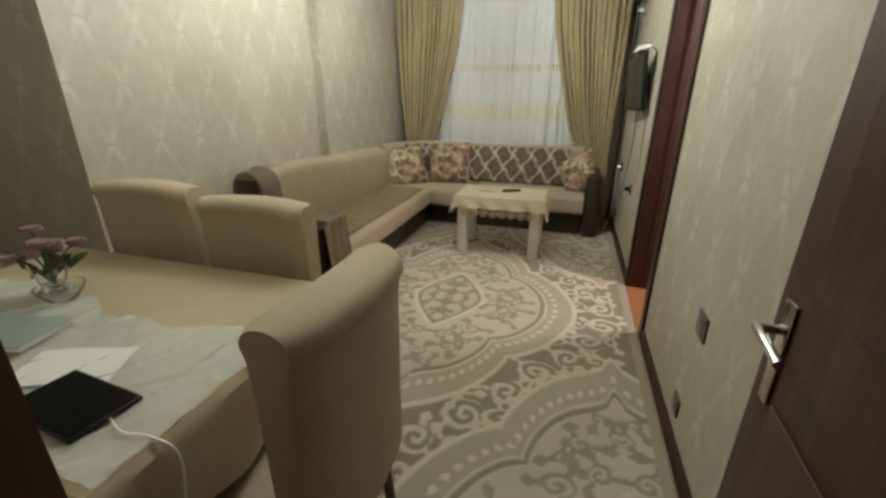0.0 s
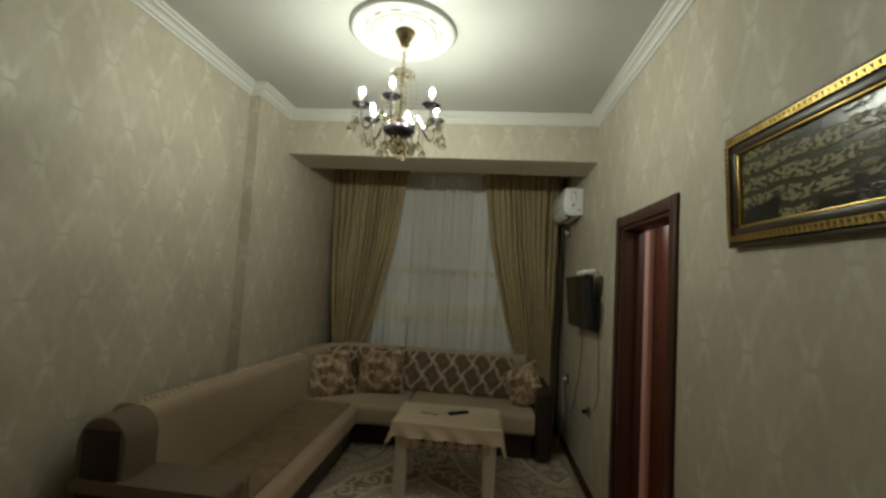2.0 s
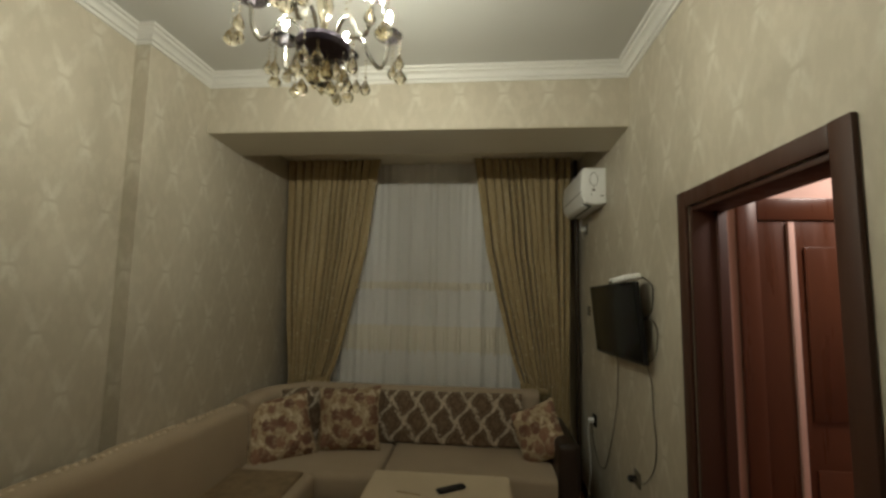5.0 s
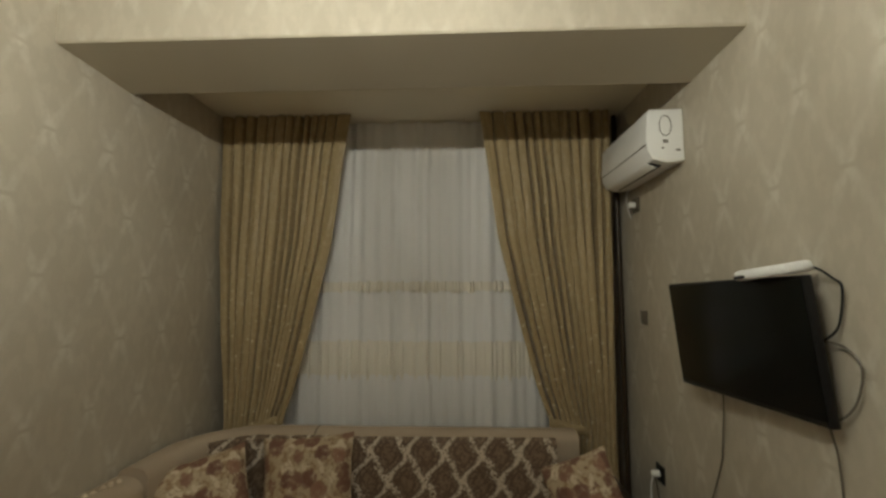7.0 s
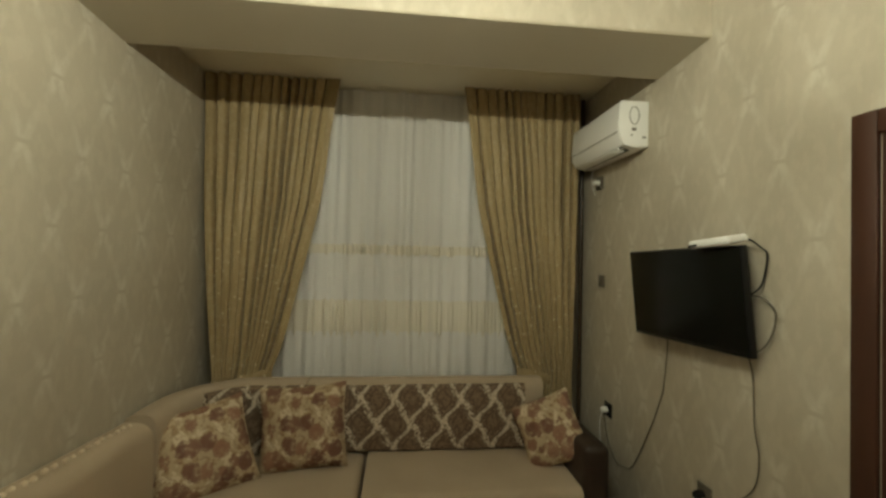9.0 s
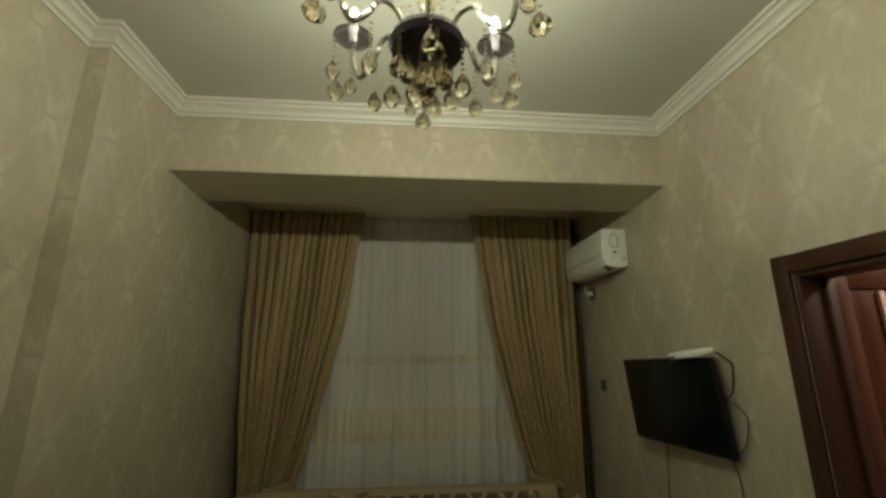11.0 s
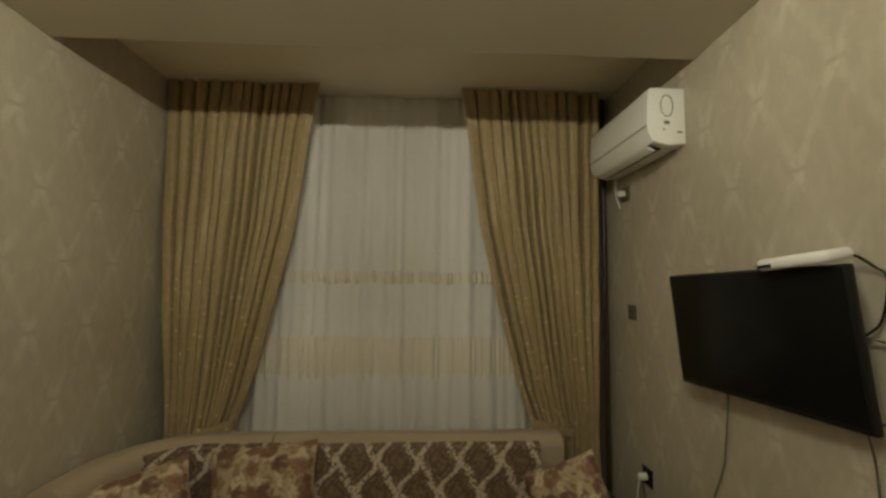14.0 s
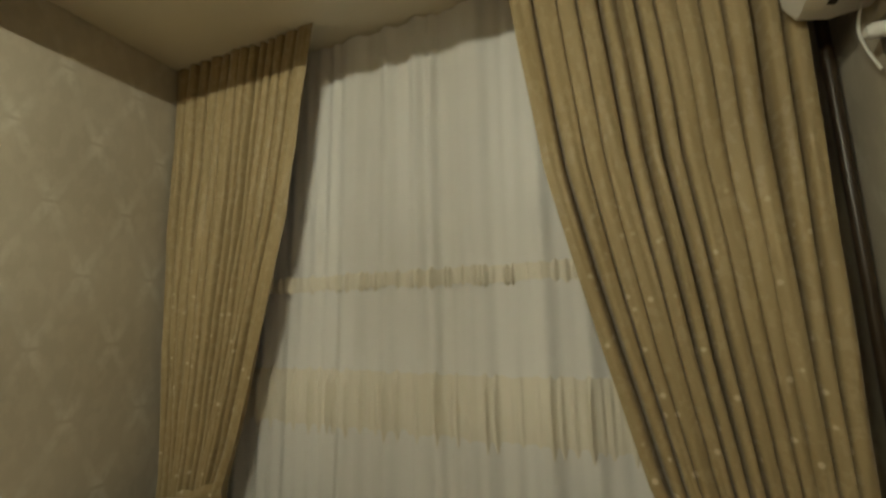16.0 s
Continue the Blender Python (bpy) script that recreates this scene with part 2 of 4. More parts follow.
VELOUR = mat_plain("beige_velour", (0.36, 0.285, 0.20), (0.47, 0.385, 0.285), 5, 0.85, bump=0.4, fine=160, dist=0.003)
THROW = mat_plain("pinkish_beige_throw", (0.39, 0.31, 0.215), (0.49, 0.40, 0.29), 4, 0.9, bump=0.4, fine=130, dist=0.003)
THROWDARK = mat_plain("taupe_woven_throw", (0.09, 0.058, 0.030), (0.40, 0.30, 0.175), 15, 0.9, bump=0.5, fine=150, dist=0.003)
TAUPE = mat_plain("taupe_arm_cloth", (0.15, 0.115, 0.078), (0.23, 0.18, 0.125), 9, 0.85, bump=0.4, fine=160)
DAMASK = mat_damask()
FLORAL = mat_floral()
CURTAIN = mat_curtain()
TULLE = mat_tulle("white_tulle", (0.88, 0.865, 0.84), (0.93, 0.915, 0.89), 0.06)
TULLEBAND = mat_tulle("embroidered_tulle_band", (0.79, 0.74, 0.63), (0.91, 0.87, 0.78), 0.03)
CHAIRCLOTH = mat_plain("tan_chair_chenille", (0.42, 0.335, 0.22), (0.55, 0.45, 0.315), 7, 0.85, bump=0.45, fine=170, dist=0.003)
CHAIRWOOD = mat_wood("chair_leg_wood", (0.05, 0.02, 0.01), (0.09, 0.04, 0.02), 0.35)
CLOTH = mat_plain("cream_tablecloth", (0.60, 0.50, 0.35), (0.70, 0.60, 0.45), 6, 0.75, bump=0.3)
LACE = mat_plain("brown_lace_trim", (0.32, 0.21, 0.11), (0.62, 0.50, 0.34), 45, 0.85, bump=0.5)
SATIN = mat_plain("shiny_beige_tablecloth", (0.42, 0.335, 0.21), (0.52, 0.425, 0.28), 5, 0.3, bump=0.1, fine=20, dist=0.004)
WHITEWOOD = mat_plain("cream_lacquer", (0.66, 0.62, 0.52), (0.74, 0.70, 0.60), 5, 0.35, bump=0.05)
WHITEPLASTIC = mat_plain("white_plastic", (0.80, 0.80, 0.78), (0.86, 0.86, 0.84), 4, 0.3, bump=0.02)
GREYPLASTIC = mat_plain("grey_brown_plastic", (0.10, 0.085, 0.065), (0.15, 0.13, 0.10), 9, 0.4, bump=0.05)
BLACK = mat_plain("black_plastic", (0.008, 0.008, 0.008), (0.016, 0.016, 0.016), 8, 0.35, bump=0.05)
SCREEN = mat_plain("black_screen", (0.004, 0.005, 0.004), (0.006, 0.007, 0.006), 3, 0.22, bump=0.0)
GOLD = mat_plain("gilt_wood", (0.52, 0.36, 0.09), (0.72, 0.52, 0.17), 30, 0.32, 0.85, 0.3)
FRAMEDARK = mat_plain("dark_frame_wood", (0.03, 0.02, 0.011), (0.06, 0.038, 0.02), 20, 0.35)
PAINTING = mat_painting()
CHROME = mat_plain("silvery_metal", (0.50, 0.49, 0.46), (0.62, 0.60, 0.56), 12, 0.18, 1.0, 0.02)
ANTIQUE = mat_plain("antique_brass", (0.30, 0.24, 0.14), (0.42, 0.34, 0.21), 25, 0.28, 1.0, 0.05)
DISH = mat_plain("dark_smoked_dish", (0.035, 0.03, 0.045), (0.11, 0.09, 0.12), 60, 0.15, 0.4, 0.1)
SMOKED = mat_glass("smoked_glass", (0.30, 0.28, 0.32), 0.08)
CRYSTAL = mat_glass("amber_crystal", (0.95, 0.88, 0.70))
BULBMAT = mat_emit("lit_bulb", (1.0, 0.89, 0.70), BULB)
PANE = mat_glass("window_pane", (0.9, 0.95, 0.95))
CLEAR = mat_glass("clear_glass", (0.93, 0.97, 0.93))
PAPER = mat_plain("white_paper", (0.70, 0.69, 0.65), (0.78, 0.77, 0.73), 5, 0.7)
BLUE = mat_plain("pale_blue_cover", (0.25, 0.29, 0.28), (0.33, 0.37, 0.35), 6, 0.4)
PETAL = mat_plain("dull_mauve_petals", (0.16, 0.08, 0.075), (0.36, 0.24, 0.24), 40, 0.8)
LEAFMAT = mat_plain("dark_green_leaf", (0.035, 0.05, 0.015), (0.08, 0.10, 0.03), 30, 0.5)
for dark in (SCREEN, BLACK):
    dark.node_tree.nodes["Principled BSDF"].inputs["Specular IOR Level"].default_value = 0.22

# ---- building tools ----
def mesh_object(name, bm, material, smooth=True):
    me = bpy.data.meshes.new(name)
    bmesh.ops.recalc_face_normals(bm, faces=bm.faces)
    bm.to_mesh(me)
    bm.free()
    me.materials.append(material)
    if smooth:
        me.shade_smooth()
        me.set_sharp_from_angle(angle=radians(38))
    return new(name, me)


def part(name, bm, material, parent, label="", smooth=True):
    ob = mesh_object(name, bm, material, smooth)
    ob.parent = parent
    if label:
        tagged(ob, label)
    return ob


def thing(name, label, category, group=""):
    return tagged(new(name), label, category, group)


def structure(name, bm, material, label, smooth=True):
    return tagged(mesh_object(name, bm, material, smooth), label, name.split("_")[0], kind="structure")


def box(x0, x1, y0, y1, z0, z1, bevel=0.0, seg=2, bm=None):
    bm = bm or bmesh.new()
    vs = [bm.verts.new((x, y, z)) for x in (x0, x1) for y in (y0, y1) for z in (z0, z1)]
    fs = [bm.faces.new([vs[i] for i in q]) for q in
          ((0, 1, 3, 2), (4, 6, 7, 5), (0, 4, 5, 1), (2, 3, 7, 6), (0, 2, 6, 4), (1, 5, 7, 3))]
    if bevel:
        es = list({e for f in fs for e in f.edges})
        bmesh.ops.bevel(bm, geom=es, offset=bevel, segments=seg, profile=0.5, affect="EDGES", clamp_overlap=True)
    return bm


def lathe(profile, at=(0, 0, 0), n=24, bm=None, rot=None):
    """A turned shape from (radius, height) pairs."""
    bm = bm or bmesh.new()
    rot = rot or Matrix.Identity(3)
    rings = []
    for r, h in profile:
        rings.append([bm.verts.new(Vector(at) + rot @ Vector((r * math.cos(math.tau * k / n), r * math.sin(math.tau * k / n), h))) for k in range(n)])
    for a, b in zip(rings, rings[1:]):
        for k in range(n):
            bm.faces.new((a[k], a[(k + 1) % n], b[(k + 1) % n], b[k]))
    for ring, (r, h) in ((rings[0], profile[0]), (rings[-1], profile[-1])):
        if r > 1e-5:
            bm.faces.new(ring)
    if any(r < 1e-5 for r, h in profile):
        bmesh.ops.remove_doubles(bm, verts=bm.verts, dist=1e-6)
    return bm


def tube(points, r, n=8, bm=None, taper=1.0):
    """A round rod along points."""
    bm = bm or bmesh.new()
    pts = [Vector(p) for p in points]
    rings = []
    for i, p in enumerate(pts):
        d = (pts[min(i + 1, len(pts) - 1)] - pts[max(i - 1, 0)]).normalized()
        side = d.cross(Vector((0.13, 0.21, 0.97)) if abs(d.z) < 0.9 else Vector((1, 0.1, 0))).normalized()
        up = side.cross(d)
        rr = r * (1 + (taper - 1) * i / (len(pts) - 1))
        rings.append([bm.verts.new(p + rr * (math.cos(math.tau * k / n) * side + math.sin(math.tau * k / n) * up)) for k in range(n)])
    for a, b in zip(rings, rings[1:]):
        for k in range(n):
            bm.faces.new((a[k], a[(k + 1) % n], b[(k + 1) % n], b[k]))
    bm.faces.new(rings[0]), bm.faces.new(rings[-1])
    return bm


def curve(points, n=8):
    """A smooth line through points."""
    pts = [Vector(p) for p in points]
    pts = [2 * pts[0] - pts[1]] + pts + [2 * pts[-1] - pts[-2]]
    out = []
    for i in range(1, len(pts) - 2):
        a, b, c, d = pts[i - 1:i + 3]
        for k in range(n):
            t = k / n
            out.append(0.5 * (2 * b + (c - a) * t + (2 * a - 5 * b + 4 * c - d) * t * t + (3 * b - a - 3 * c + d) * t ** 3))
    return out + [pts[-2]]


def rrect(d0, d1, z0, z1, r, n=5):
    """A rounded rectangle as a list of (across, up)."""
    out = []
    for cx, cz, a0 in ((d1 - r, z1 - r, 0), (d0 + r, z1 - r, 90), (d0 + r, z0 + r, 180), (d1 - r, z0 + r, 270)):
        for k in range(n + 1):
            a = radians(a0 + 90 * k / n)
            out.append((cx + r * math.cos(a), cz + r * math.sin(a)))
    return out


def sweep(profile, path, caps=True, wobble=0.0, bm=None):
    """Carries a closed outline of (across, up) along a plan; across points to the right of the way."""
    bm = bm or bmesh.new()
    pts = [Vector((*p, 0)) for p in path]
    rings = []
    for i, p in enumerate(pts):
        d0 = (p - pts[i - 1]).normalized() if i else (pts[1] - p).normalized()
        d1 = (pts[i + 1] - p).normalized() if i + 1 < len(pts) else d0
        n0, n1 = Vector((d0.y, -d0.x, 0)), Vector((d1.y, -d1.x, 0))
        m = (n0 + n1).normalized()
        m /= max(0.3, m.dot(n0))
        ring = []
        for d, z in profile:
            w = wobble * noise.noise((p.x * 6, p.y * 6, z * 5 + d * 4)) if wobble else 0.0
            ring.append(bm.verts.new(p + m * (d + w) + Vector((0, 0, z + w))))
        rings.append(ring)
    k = len(profile)
    for a, b in zip(rings, rings[1:]):
        for j in range(k):
            bm.faces.new((a[j], a[(j + 1) % k], b[(j + 1) % k], b[j]))
    if caps:
        bm.faces.new(rings[0]), bm.faces.new(rings[-1])
    return bm


def line(a, b, n):
    return [(a[0] + (b[0] - a[0]) * k / n, a[1] + (b[1] - a[1]) * k / n) for k in range(n + 1)]


def arc(cx, cy, r, a0, a1, n):
    return [(cx + r * math.cos(radians(a0 + (a1 - a0) * k / n)), cy + r * math.sin(radians(a0 + (a1 - a0) * k / n))) for k in range(n + 1)]


def sheet(f, nu, nv, thick=0.0):
    """A cloth: f(u, v) gives the place for u, v in 0..1."""
    bm = bmesh.new()
    grid = [[bm.verts.new(f(i / nu, j / nv)) for j in range(nv + 1)] for i in range(nu + 1)]
    for i in range(nu):
        for j in range(nv):
            bm.faces.new((grid[i][j], grid[i + 1][j], grid[i + 1][j + 1], grid[i][j + 1]))
    if thick:
        bmesh.ops.recalc_face_normals(bm, faces=bm.faces)
        bmesh.ops.solidify(bm, geom=bm.faces[:], thickness=thick)
    return bm


def pillow(w, h, t, n=18):
    """A stuffed cushion standing in x and z, with pinched corners."""
    bm = bmesh.new()
    for side in (1, -1):
        grid = []
        for i in range(n + 1):
            row = []
            for j in range(n + 1):
                u, v = 2 * i / n - 1, 2 * j / n - 1
                puff = max(0.0, (1 - u ** 4) * (1 - v ** 4)) ** 0.6
                pin = 1 - 0.07 * (1 - u * u) - 0.0 * v
                pin2 = 1 - 0.07 * (1 - v * v)
                y = side * (t / 2) * puff * (1 + 0.18 * noise.noise((u * 2, v * 2, side * 3.0)))
                row.append(bm.verts.new((u * w / 2 * pin2, y, v * h / 2 * pin)))
            grid.append(row)
        for i in range(n):
            for j in range(n):
                bm.faces.new((grid[i][j], grid[i + 1][j], grid[i + 1][j + 1], grid[i][j + 1]))
    bmesh.ops.remove_doubles(bm, verts=bm.verts, dist=1e-5)
    return bm

# ---- the room ----
CEIL, BEAM, NICHE = 3.08, 2.685, 2.878          # heights of ceiling, beam and window niche
RIGHT, LEFT, LEFT2 = 1.50, -1.305, -1.215       # faces of the side walls; LEFT2 beyond the step
STEP, B0, B1, CURT, BACK = 4.47, 4.98, 5.375, 6.2, 6.48
ALC, ENTRY, END = -2.25, 1.10, 2.425            # dining recess, entry wall, end of the left wall

structure("floor", box(-2.5, 3.2, -0.8, 6.7, -0.12, -0.012), LAMINATE, "orange-brown laminate floor", False)
bm = box(ALC - 0.2, RIGHT + 0.08, ENTRY - 0.1, B0, CEIL, CEIL + 0.12)
structure("ceiling", bm, CEILING, "white painted ceiling, slightly glossy", False)
structure("ceiling_niche", box(LEFT2 - 0.2, RIGHT + 0.08, B1, BACK, NICHE, CEIL + 0.12), NICHEPAINT, "cream painted ceiling over the window", False)
# the beam: papered front, painted underside
def sag(bm):
    """The beam hangs a little lower at its back edge."""
    for v in bm.verts:
        if v.co.z < BEAM + 0.05:
            v.co.z += 0.011 if v.co.y < B0 + 0.1 else -0.014
    return bm


structure("beam", sag(box(LEFT2, RIGHT, B0, B1, BEAM + 0.004, CEIL + 0.1)), WALLPAPER, "wallpapered ceiling beam before the window niche", False)
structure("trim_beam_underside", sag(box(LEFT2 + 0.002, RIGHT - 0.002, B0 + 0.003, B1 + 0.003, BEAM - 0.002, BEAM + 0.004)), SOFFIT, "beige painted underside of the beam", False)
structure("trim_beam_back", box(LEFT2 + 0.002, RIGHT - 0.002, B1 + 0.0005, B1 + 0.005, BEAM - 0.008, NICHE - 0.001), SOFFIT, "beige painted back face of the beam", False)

# right wall with its doorway
D0, D1, DH = 3.556, 4.308, 2.06
bm = box(RIGHT, RIGHT + 0.14, ENTRY, D0, 0, CEIL)
box(RIGHT, RIGHT + 0.14, D1, BACK, 0, CEIL, bm=bm)
box(RIGHT, RIGHT + 0.14, D0, D1, DH, CEIL, bm=bm)
structure("wall_right", bm, WALLPAPER, "beige wallpapered wall with a pale diamond lattice", False)
structure("wall_left", box(LEFT - 0.18, LEFT, END, STEP, 0, CEIL), WALLPAPER, "beige wallpapered wall with a pale diamond lattice", False)
structure("wall_left_far", box(LEFT2 - 0.3, LEFT2, STEP, BACK, 0, CEIL), WALLPAPER, "wallpapered wall that steps into the room", False)
structure("wall_recess_end", box(ALC - 0.2, LEFT - 0.18, END, END + 0.15, 0, CEIL), WALLPAPER, "shaded wallpapered end of the dining recess", False)
structure("wall_recess", box(ALC - 0.2, ALC, ENTRY - 0.1, END, 0, CEIL), WALLPAPER, "wallpapered wall of the dining recess", False)
E0, E1 = 0.39, 1.30
bm = box(ALC - 0.2, E0 - 0.03, ENTRY - 0.12, ENTRY + 0.085, 0, CEIL)
box(E1 + 0.03, RIGHT + 0.08, ENTRY - 0.12, ENTRY - 0.001, 0, CEIL, bm=bm)
box(E0 - 0.03, E1 + 0.03, ENTRY - 0.12, ENTRY, 2.08, CEIL, bm=bm)
structure("wall_entry", bm, WALLPAPER, "wallpapered wall with the entrance doorway", False)
# window wall
W0, W1, WZ0, WZ1 = -0.75, 1.05, 0.85, 2.6
bm = box(LEFT2 - 0.2, W0, BACK, BACK + 0.2, 0, CEIL)
box(W1, RIGHT + 0.08, BACK, BACK + 0.2, 0, CEIL, bm=bm)
box(W0, W1, BACK, BACK + 0.2, 0, WZ0, bm=bm)
box(W0, W1, BACK, BACK + 0.2, WZ1, CEIL, bm=bm)
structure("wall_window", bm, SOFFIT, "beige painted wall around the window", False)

# passage behind the entrance and the side hall
bm = box(-0.3, 2.0, -0.75, -0.65, 0, CEIL)
box(-0.4, -0.3, -0.75, ENTRY - 0.12, 0, CEIL, bm=bm)
box(1.62, 1.72, -0.75, ENTRY - 0.12, 0, CEIL, bm=bm)
structure("wall_passage", bm, PINK, "plain wall of the dark passage", False)
structure("ceiling_passage", box(-0.4, 1.72, -0.75, ENTRY - 0.12, CEIL - 0.3, CEIL - 0.2), CEILING, "white ceiling of the dark passage", False)
bm = box(RIGHT + 0.14, 3.0, 4.43, 4.53, 0, 2.8)
box(RIGHT + 0.14, 3.0, 2.7, 2.8, 0, 2.8, bm=bm)
box(2.95, 3.05, 2.8, 4.43, 0, 2.8, bm=bm)
structure("wall_hall", bm, PINK, "pink painted wall of the side hall", False)
structure("ceiling_hall", box(RIGHT + 0.14, 3.05, 2.7, 4.53, 2.7, 2.8), CEILING, "white ceiling of the side hall", False)


def casing(name, label, y0, y1, top, x, wide=0.07, mat=DOORWOOD):
    """A door lining in a wall across x: lining boards and a flat architrave."""
    ob = tagged(new(name), label, "door frame", kind="structure")
    part("architrave", box(x - 0.018, x - 0.0005, y0 - wide, y0, 0, top + wide, 0.004), mat, ob)
    part("architrave", box(x - 0.018, x - 0.0005, y1, y1 + wide, 0, top + wide, 0.004), mat, ob)
    part("architrave", box(x - 0.017, x - 0.0005, y0 + 0.001, y1 - 0.001, top, top + wide - 0.002, 0.004), mat, ob)
    part("lining", box(x, x + 0.144, y0 - 0.0, y0 + 0.022, 0, top, 0.003), mat, ob)
    part("lining", box(x, x + 0.144, y1 - 0.022, y1, 0, top, 0.003), mat, ob)
    part("lining", box(x, x + 0.144, y0 + 0.022, y1 - 0.022, top - 0.022, top, 0.003), mat, ob)
    part("door_stop", box(x + 0.095, x + 0.108, y0 + 0.022, y0 + 0.034, 0, top - 0.022, 0.002), mat, ob)
    part("door_stop", box(x + 0.095, x + 0.108, y1 - 0.034, y1 - 0.022, 0, top - 0.022, 0.002), mat, ob)
    return ob


casing("door_1", "dark red-brown wooden door frame, open to the hall", D0, D1, DH, RIGHT)
# a closed door in the hall's end wall
hall_door = tagged(new("door_2"), "closed red-brown wooden door in the pink hall", "door", kind="structure")
part("architrave", box(1.755, 1.84, 4.405, 4.428, 0, 2.12, 0.006), HALLWOOD, hall_door)
part("architrave", box(2.56, 2.68, 4.405, 4.428, 0, 2.12, 0.006), HALLWOOD, hall_door)
part("architrave", box(1.842, 2.558, 4.407, 4.428, 2.02, 2.12, 0.006), HALLWOOD, hall_door)
part("edge_strip", box(1.965, 1.992, 4.402, 4.4175, 0.02, 2.01, 0.003), PINK, hall_door, "pale vertical edge strip")
part("leaf", box(1.842, 2.556, 4.418, 4.429, 0.01, 2.016, 0.003), HALLWOOD, hall_door)
part("panel", box(2.03, 2.46, 4.408, 4.417, 1.15, 1.90, 0.006), HALLWOOD, hall_door)
part("panel", box(2.03, 2.46, 4.408, 4.417, 0.15, 0.95, 0.006), HALLWOOD, hall_door)

# entrance frame and its open leaf
entry = tagged(new("door_3"), "dark wooden entrance door frame", "door frame", kind="structure")
part("lining", box(E0 - 0.03, E0, ENTRY - 0.13, ENTRY + 0.105, 0, 2.05, 0.004), DOORWOOD, entry)
part("lining", box(E1, E1 + 0.03, ENTRY - 0.13, ENTRY + 0.012, 0, 2.05, 0.004), DOORWOOD, entry)
part("lining", box(E0 - 0.03, E1 + 0.03, ENTRY - 0.13, ENTRY + 0.012, 2.051, 2.08, 0.004), DOORWOOD, entry)
part("architrave", box(E0 - 0.1, E0 - 0.031, ENTRY + 0.0855, ENTRY + 0.103, 0, 2.13, 0.004), DOORWOOD, entry)

leaf = thing("door_leaf", "dark brown entrance door standing open with chrome handle", "door")
part("panel_board", box(0, 0.04, 0, 0.77, 0.01, 2.03, 0.004), DOORWOOD, leaf)
for z0, z1 in ((0.14, 0.88), (1.12, 1.9)):
    part("raised_panel", box(-0.008, -0.0005, 0.11, 0.66, z0, z1, 0.006), DOORWOOD, leaf)
handle = part("handle_plate", box(-0.008, -0.0005, 0.685, 0.725, 0.86, 1.08, 0.004), CHROME, leaf, "chrome handle plate")
bm = tube([(-0.004, 0.705, 1.02), (-0.05, 0.705, 1.02)], 0.010, 10)
tube(curve([(-0.05, 0.708, 1.02), (-0.053, 0.66, 1.022), (-0.05, 0.585, 1.012)], 6), 0.009, 10, bm=bm)
part("lever", bm, CHROME, handle, "chrome door lever")
leaf.matrix_basis = pose(1.335, ENTRY + 0.02, 0, 0, 0, -3.0)

# cornice round the ceiling
prof = [(0, -0.105), (0.012, -0.105), (0.016, -0.085), (0.030, -0.080), (0.034, -0.062), (0.052, -0.042), (0.066, -0.036),
        (0.070, -0.020), (0.088, -0.016), (0.092, -0.0), (0, 0)]
prof = [(d * 0.9, z * 0.74 + CEIL - 0.001) for d, z in prof]
path = [(ALC, ENTRY), (ALC, END), (LEFT, END), (LEFT, STEP), (LEFT2, STEP), (LEFT2, B0), (RIGHT, B0), (RIGHT, ENTRY), (ALC, ENTRY)]
structure("trim_cornice", sweep(prof, path), PLASTER, "white moulded plaster cornice")
# skirting
sk = [(0, 0), (0.016, 0), (0.016, 0.055), (0.008, 0.07), (0, 0.07)]
structure("baseboard_right", sweep(sk, [(RIGHT, D0 - 0.075), (RIGHT, ENTRY + 0.02)]), SKIRT, "dark brown wooden skirting board")
structure("baseboard_right_far", sweep(sk, [(RIGHT, BACK), (RIGHT, D1 + 0.075)]), SKIRT, "dark brown wooden skirting board")
structure("baseboard_left", sweep(sk, [(LEFT, END), (LEFT, STEP), (LEFT2, STEP), (LEFT2, BACK)]), SKIRT, "dark brown wooden skirting board")

# window behind the curtains
win = tagged(new("window_1"), "white framed window dark with night", "window", kind="structure")
for x0, x1, z0, z1 in ((W0, W0 + 0.07, WZ0, WZ1), (W1 - 0.07, W1, WZ0, WZ1), (0.11, 0.19, WZ0 + 0.07, WZ1 - 0.07), (W0 + 0.07, W1 - 0.07, WZ0, WZ0 + 0.07), (W0 + 0.07, W1 - 0.07, WZ1 - 0.07, WZ1)):
    part("window_frame", box(x0, x1, BACK + 0.06, BACK + 0.12, z0, z1, 0.005), WHITEPLASTIC, win)
for x0, x1 in ((W0 + 0.07, 0.11), (0.19, W1 - 0.07)):
    part("pane", box(x0, x1, BACK + 0.085, BACK + 0.091, WZ0 + 0.07, WZ1 - 0.07), PANE, win, smooth=False)
part("window_sill", box(W0 - 0.03, W1 + 0.03, BACK - 0.1, BACK + 0.06, WZ0 - 0.03, WZ0 - 0.001, 0.006), WHITEPLASTIC, win)

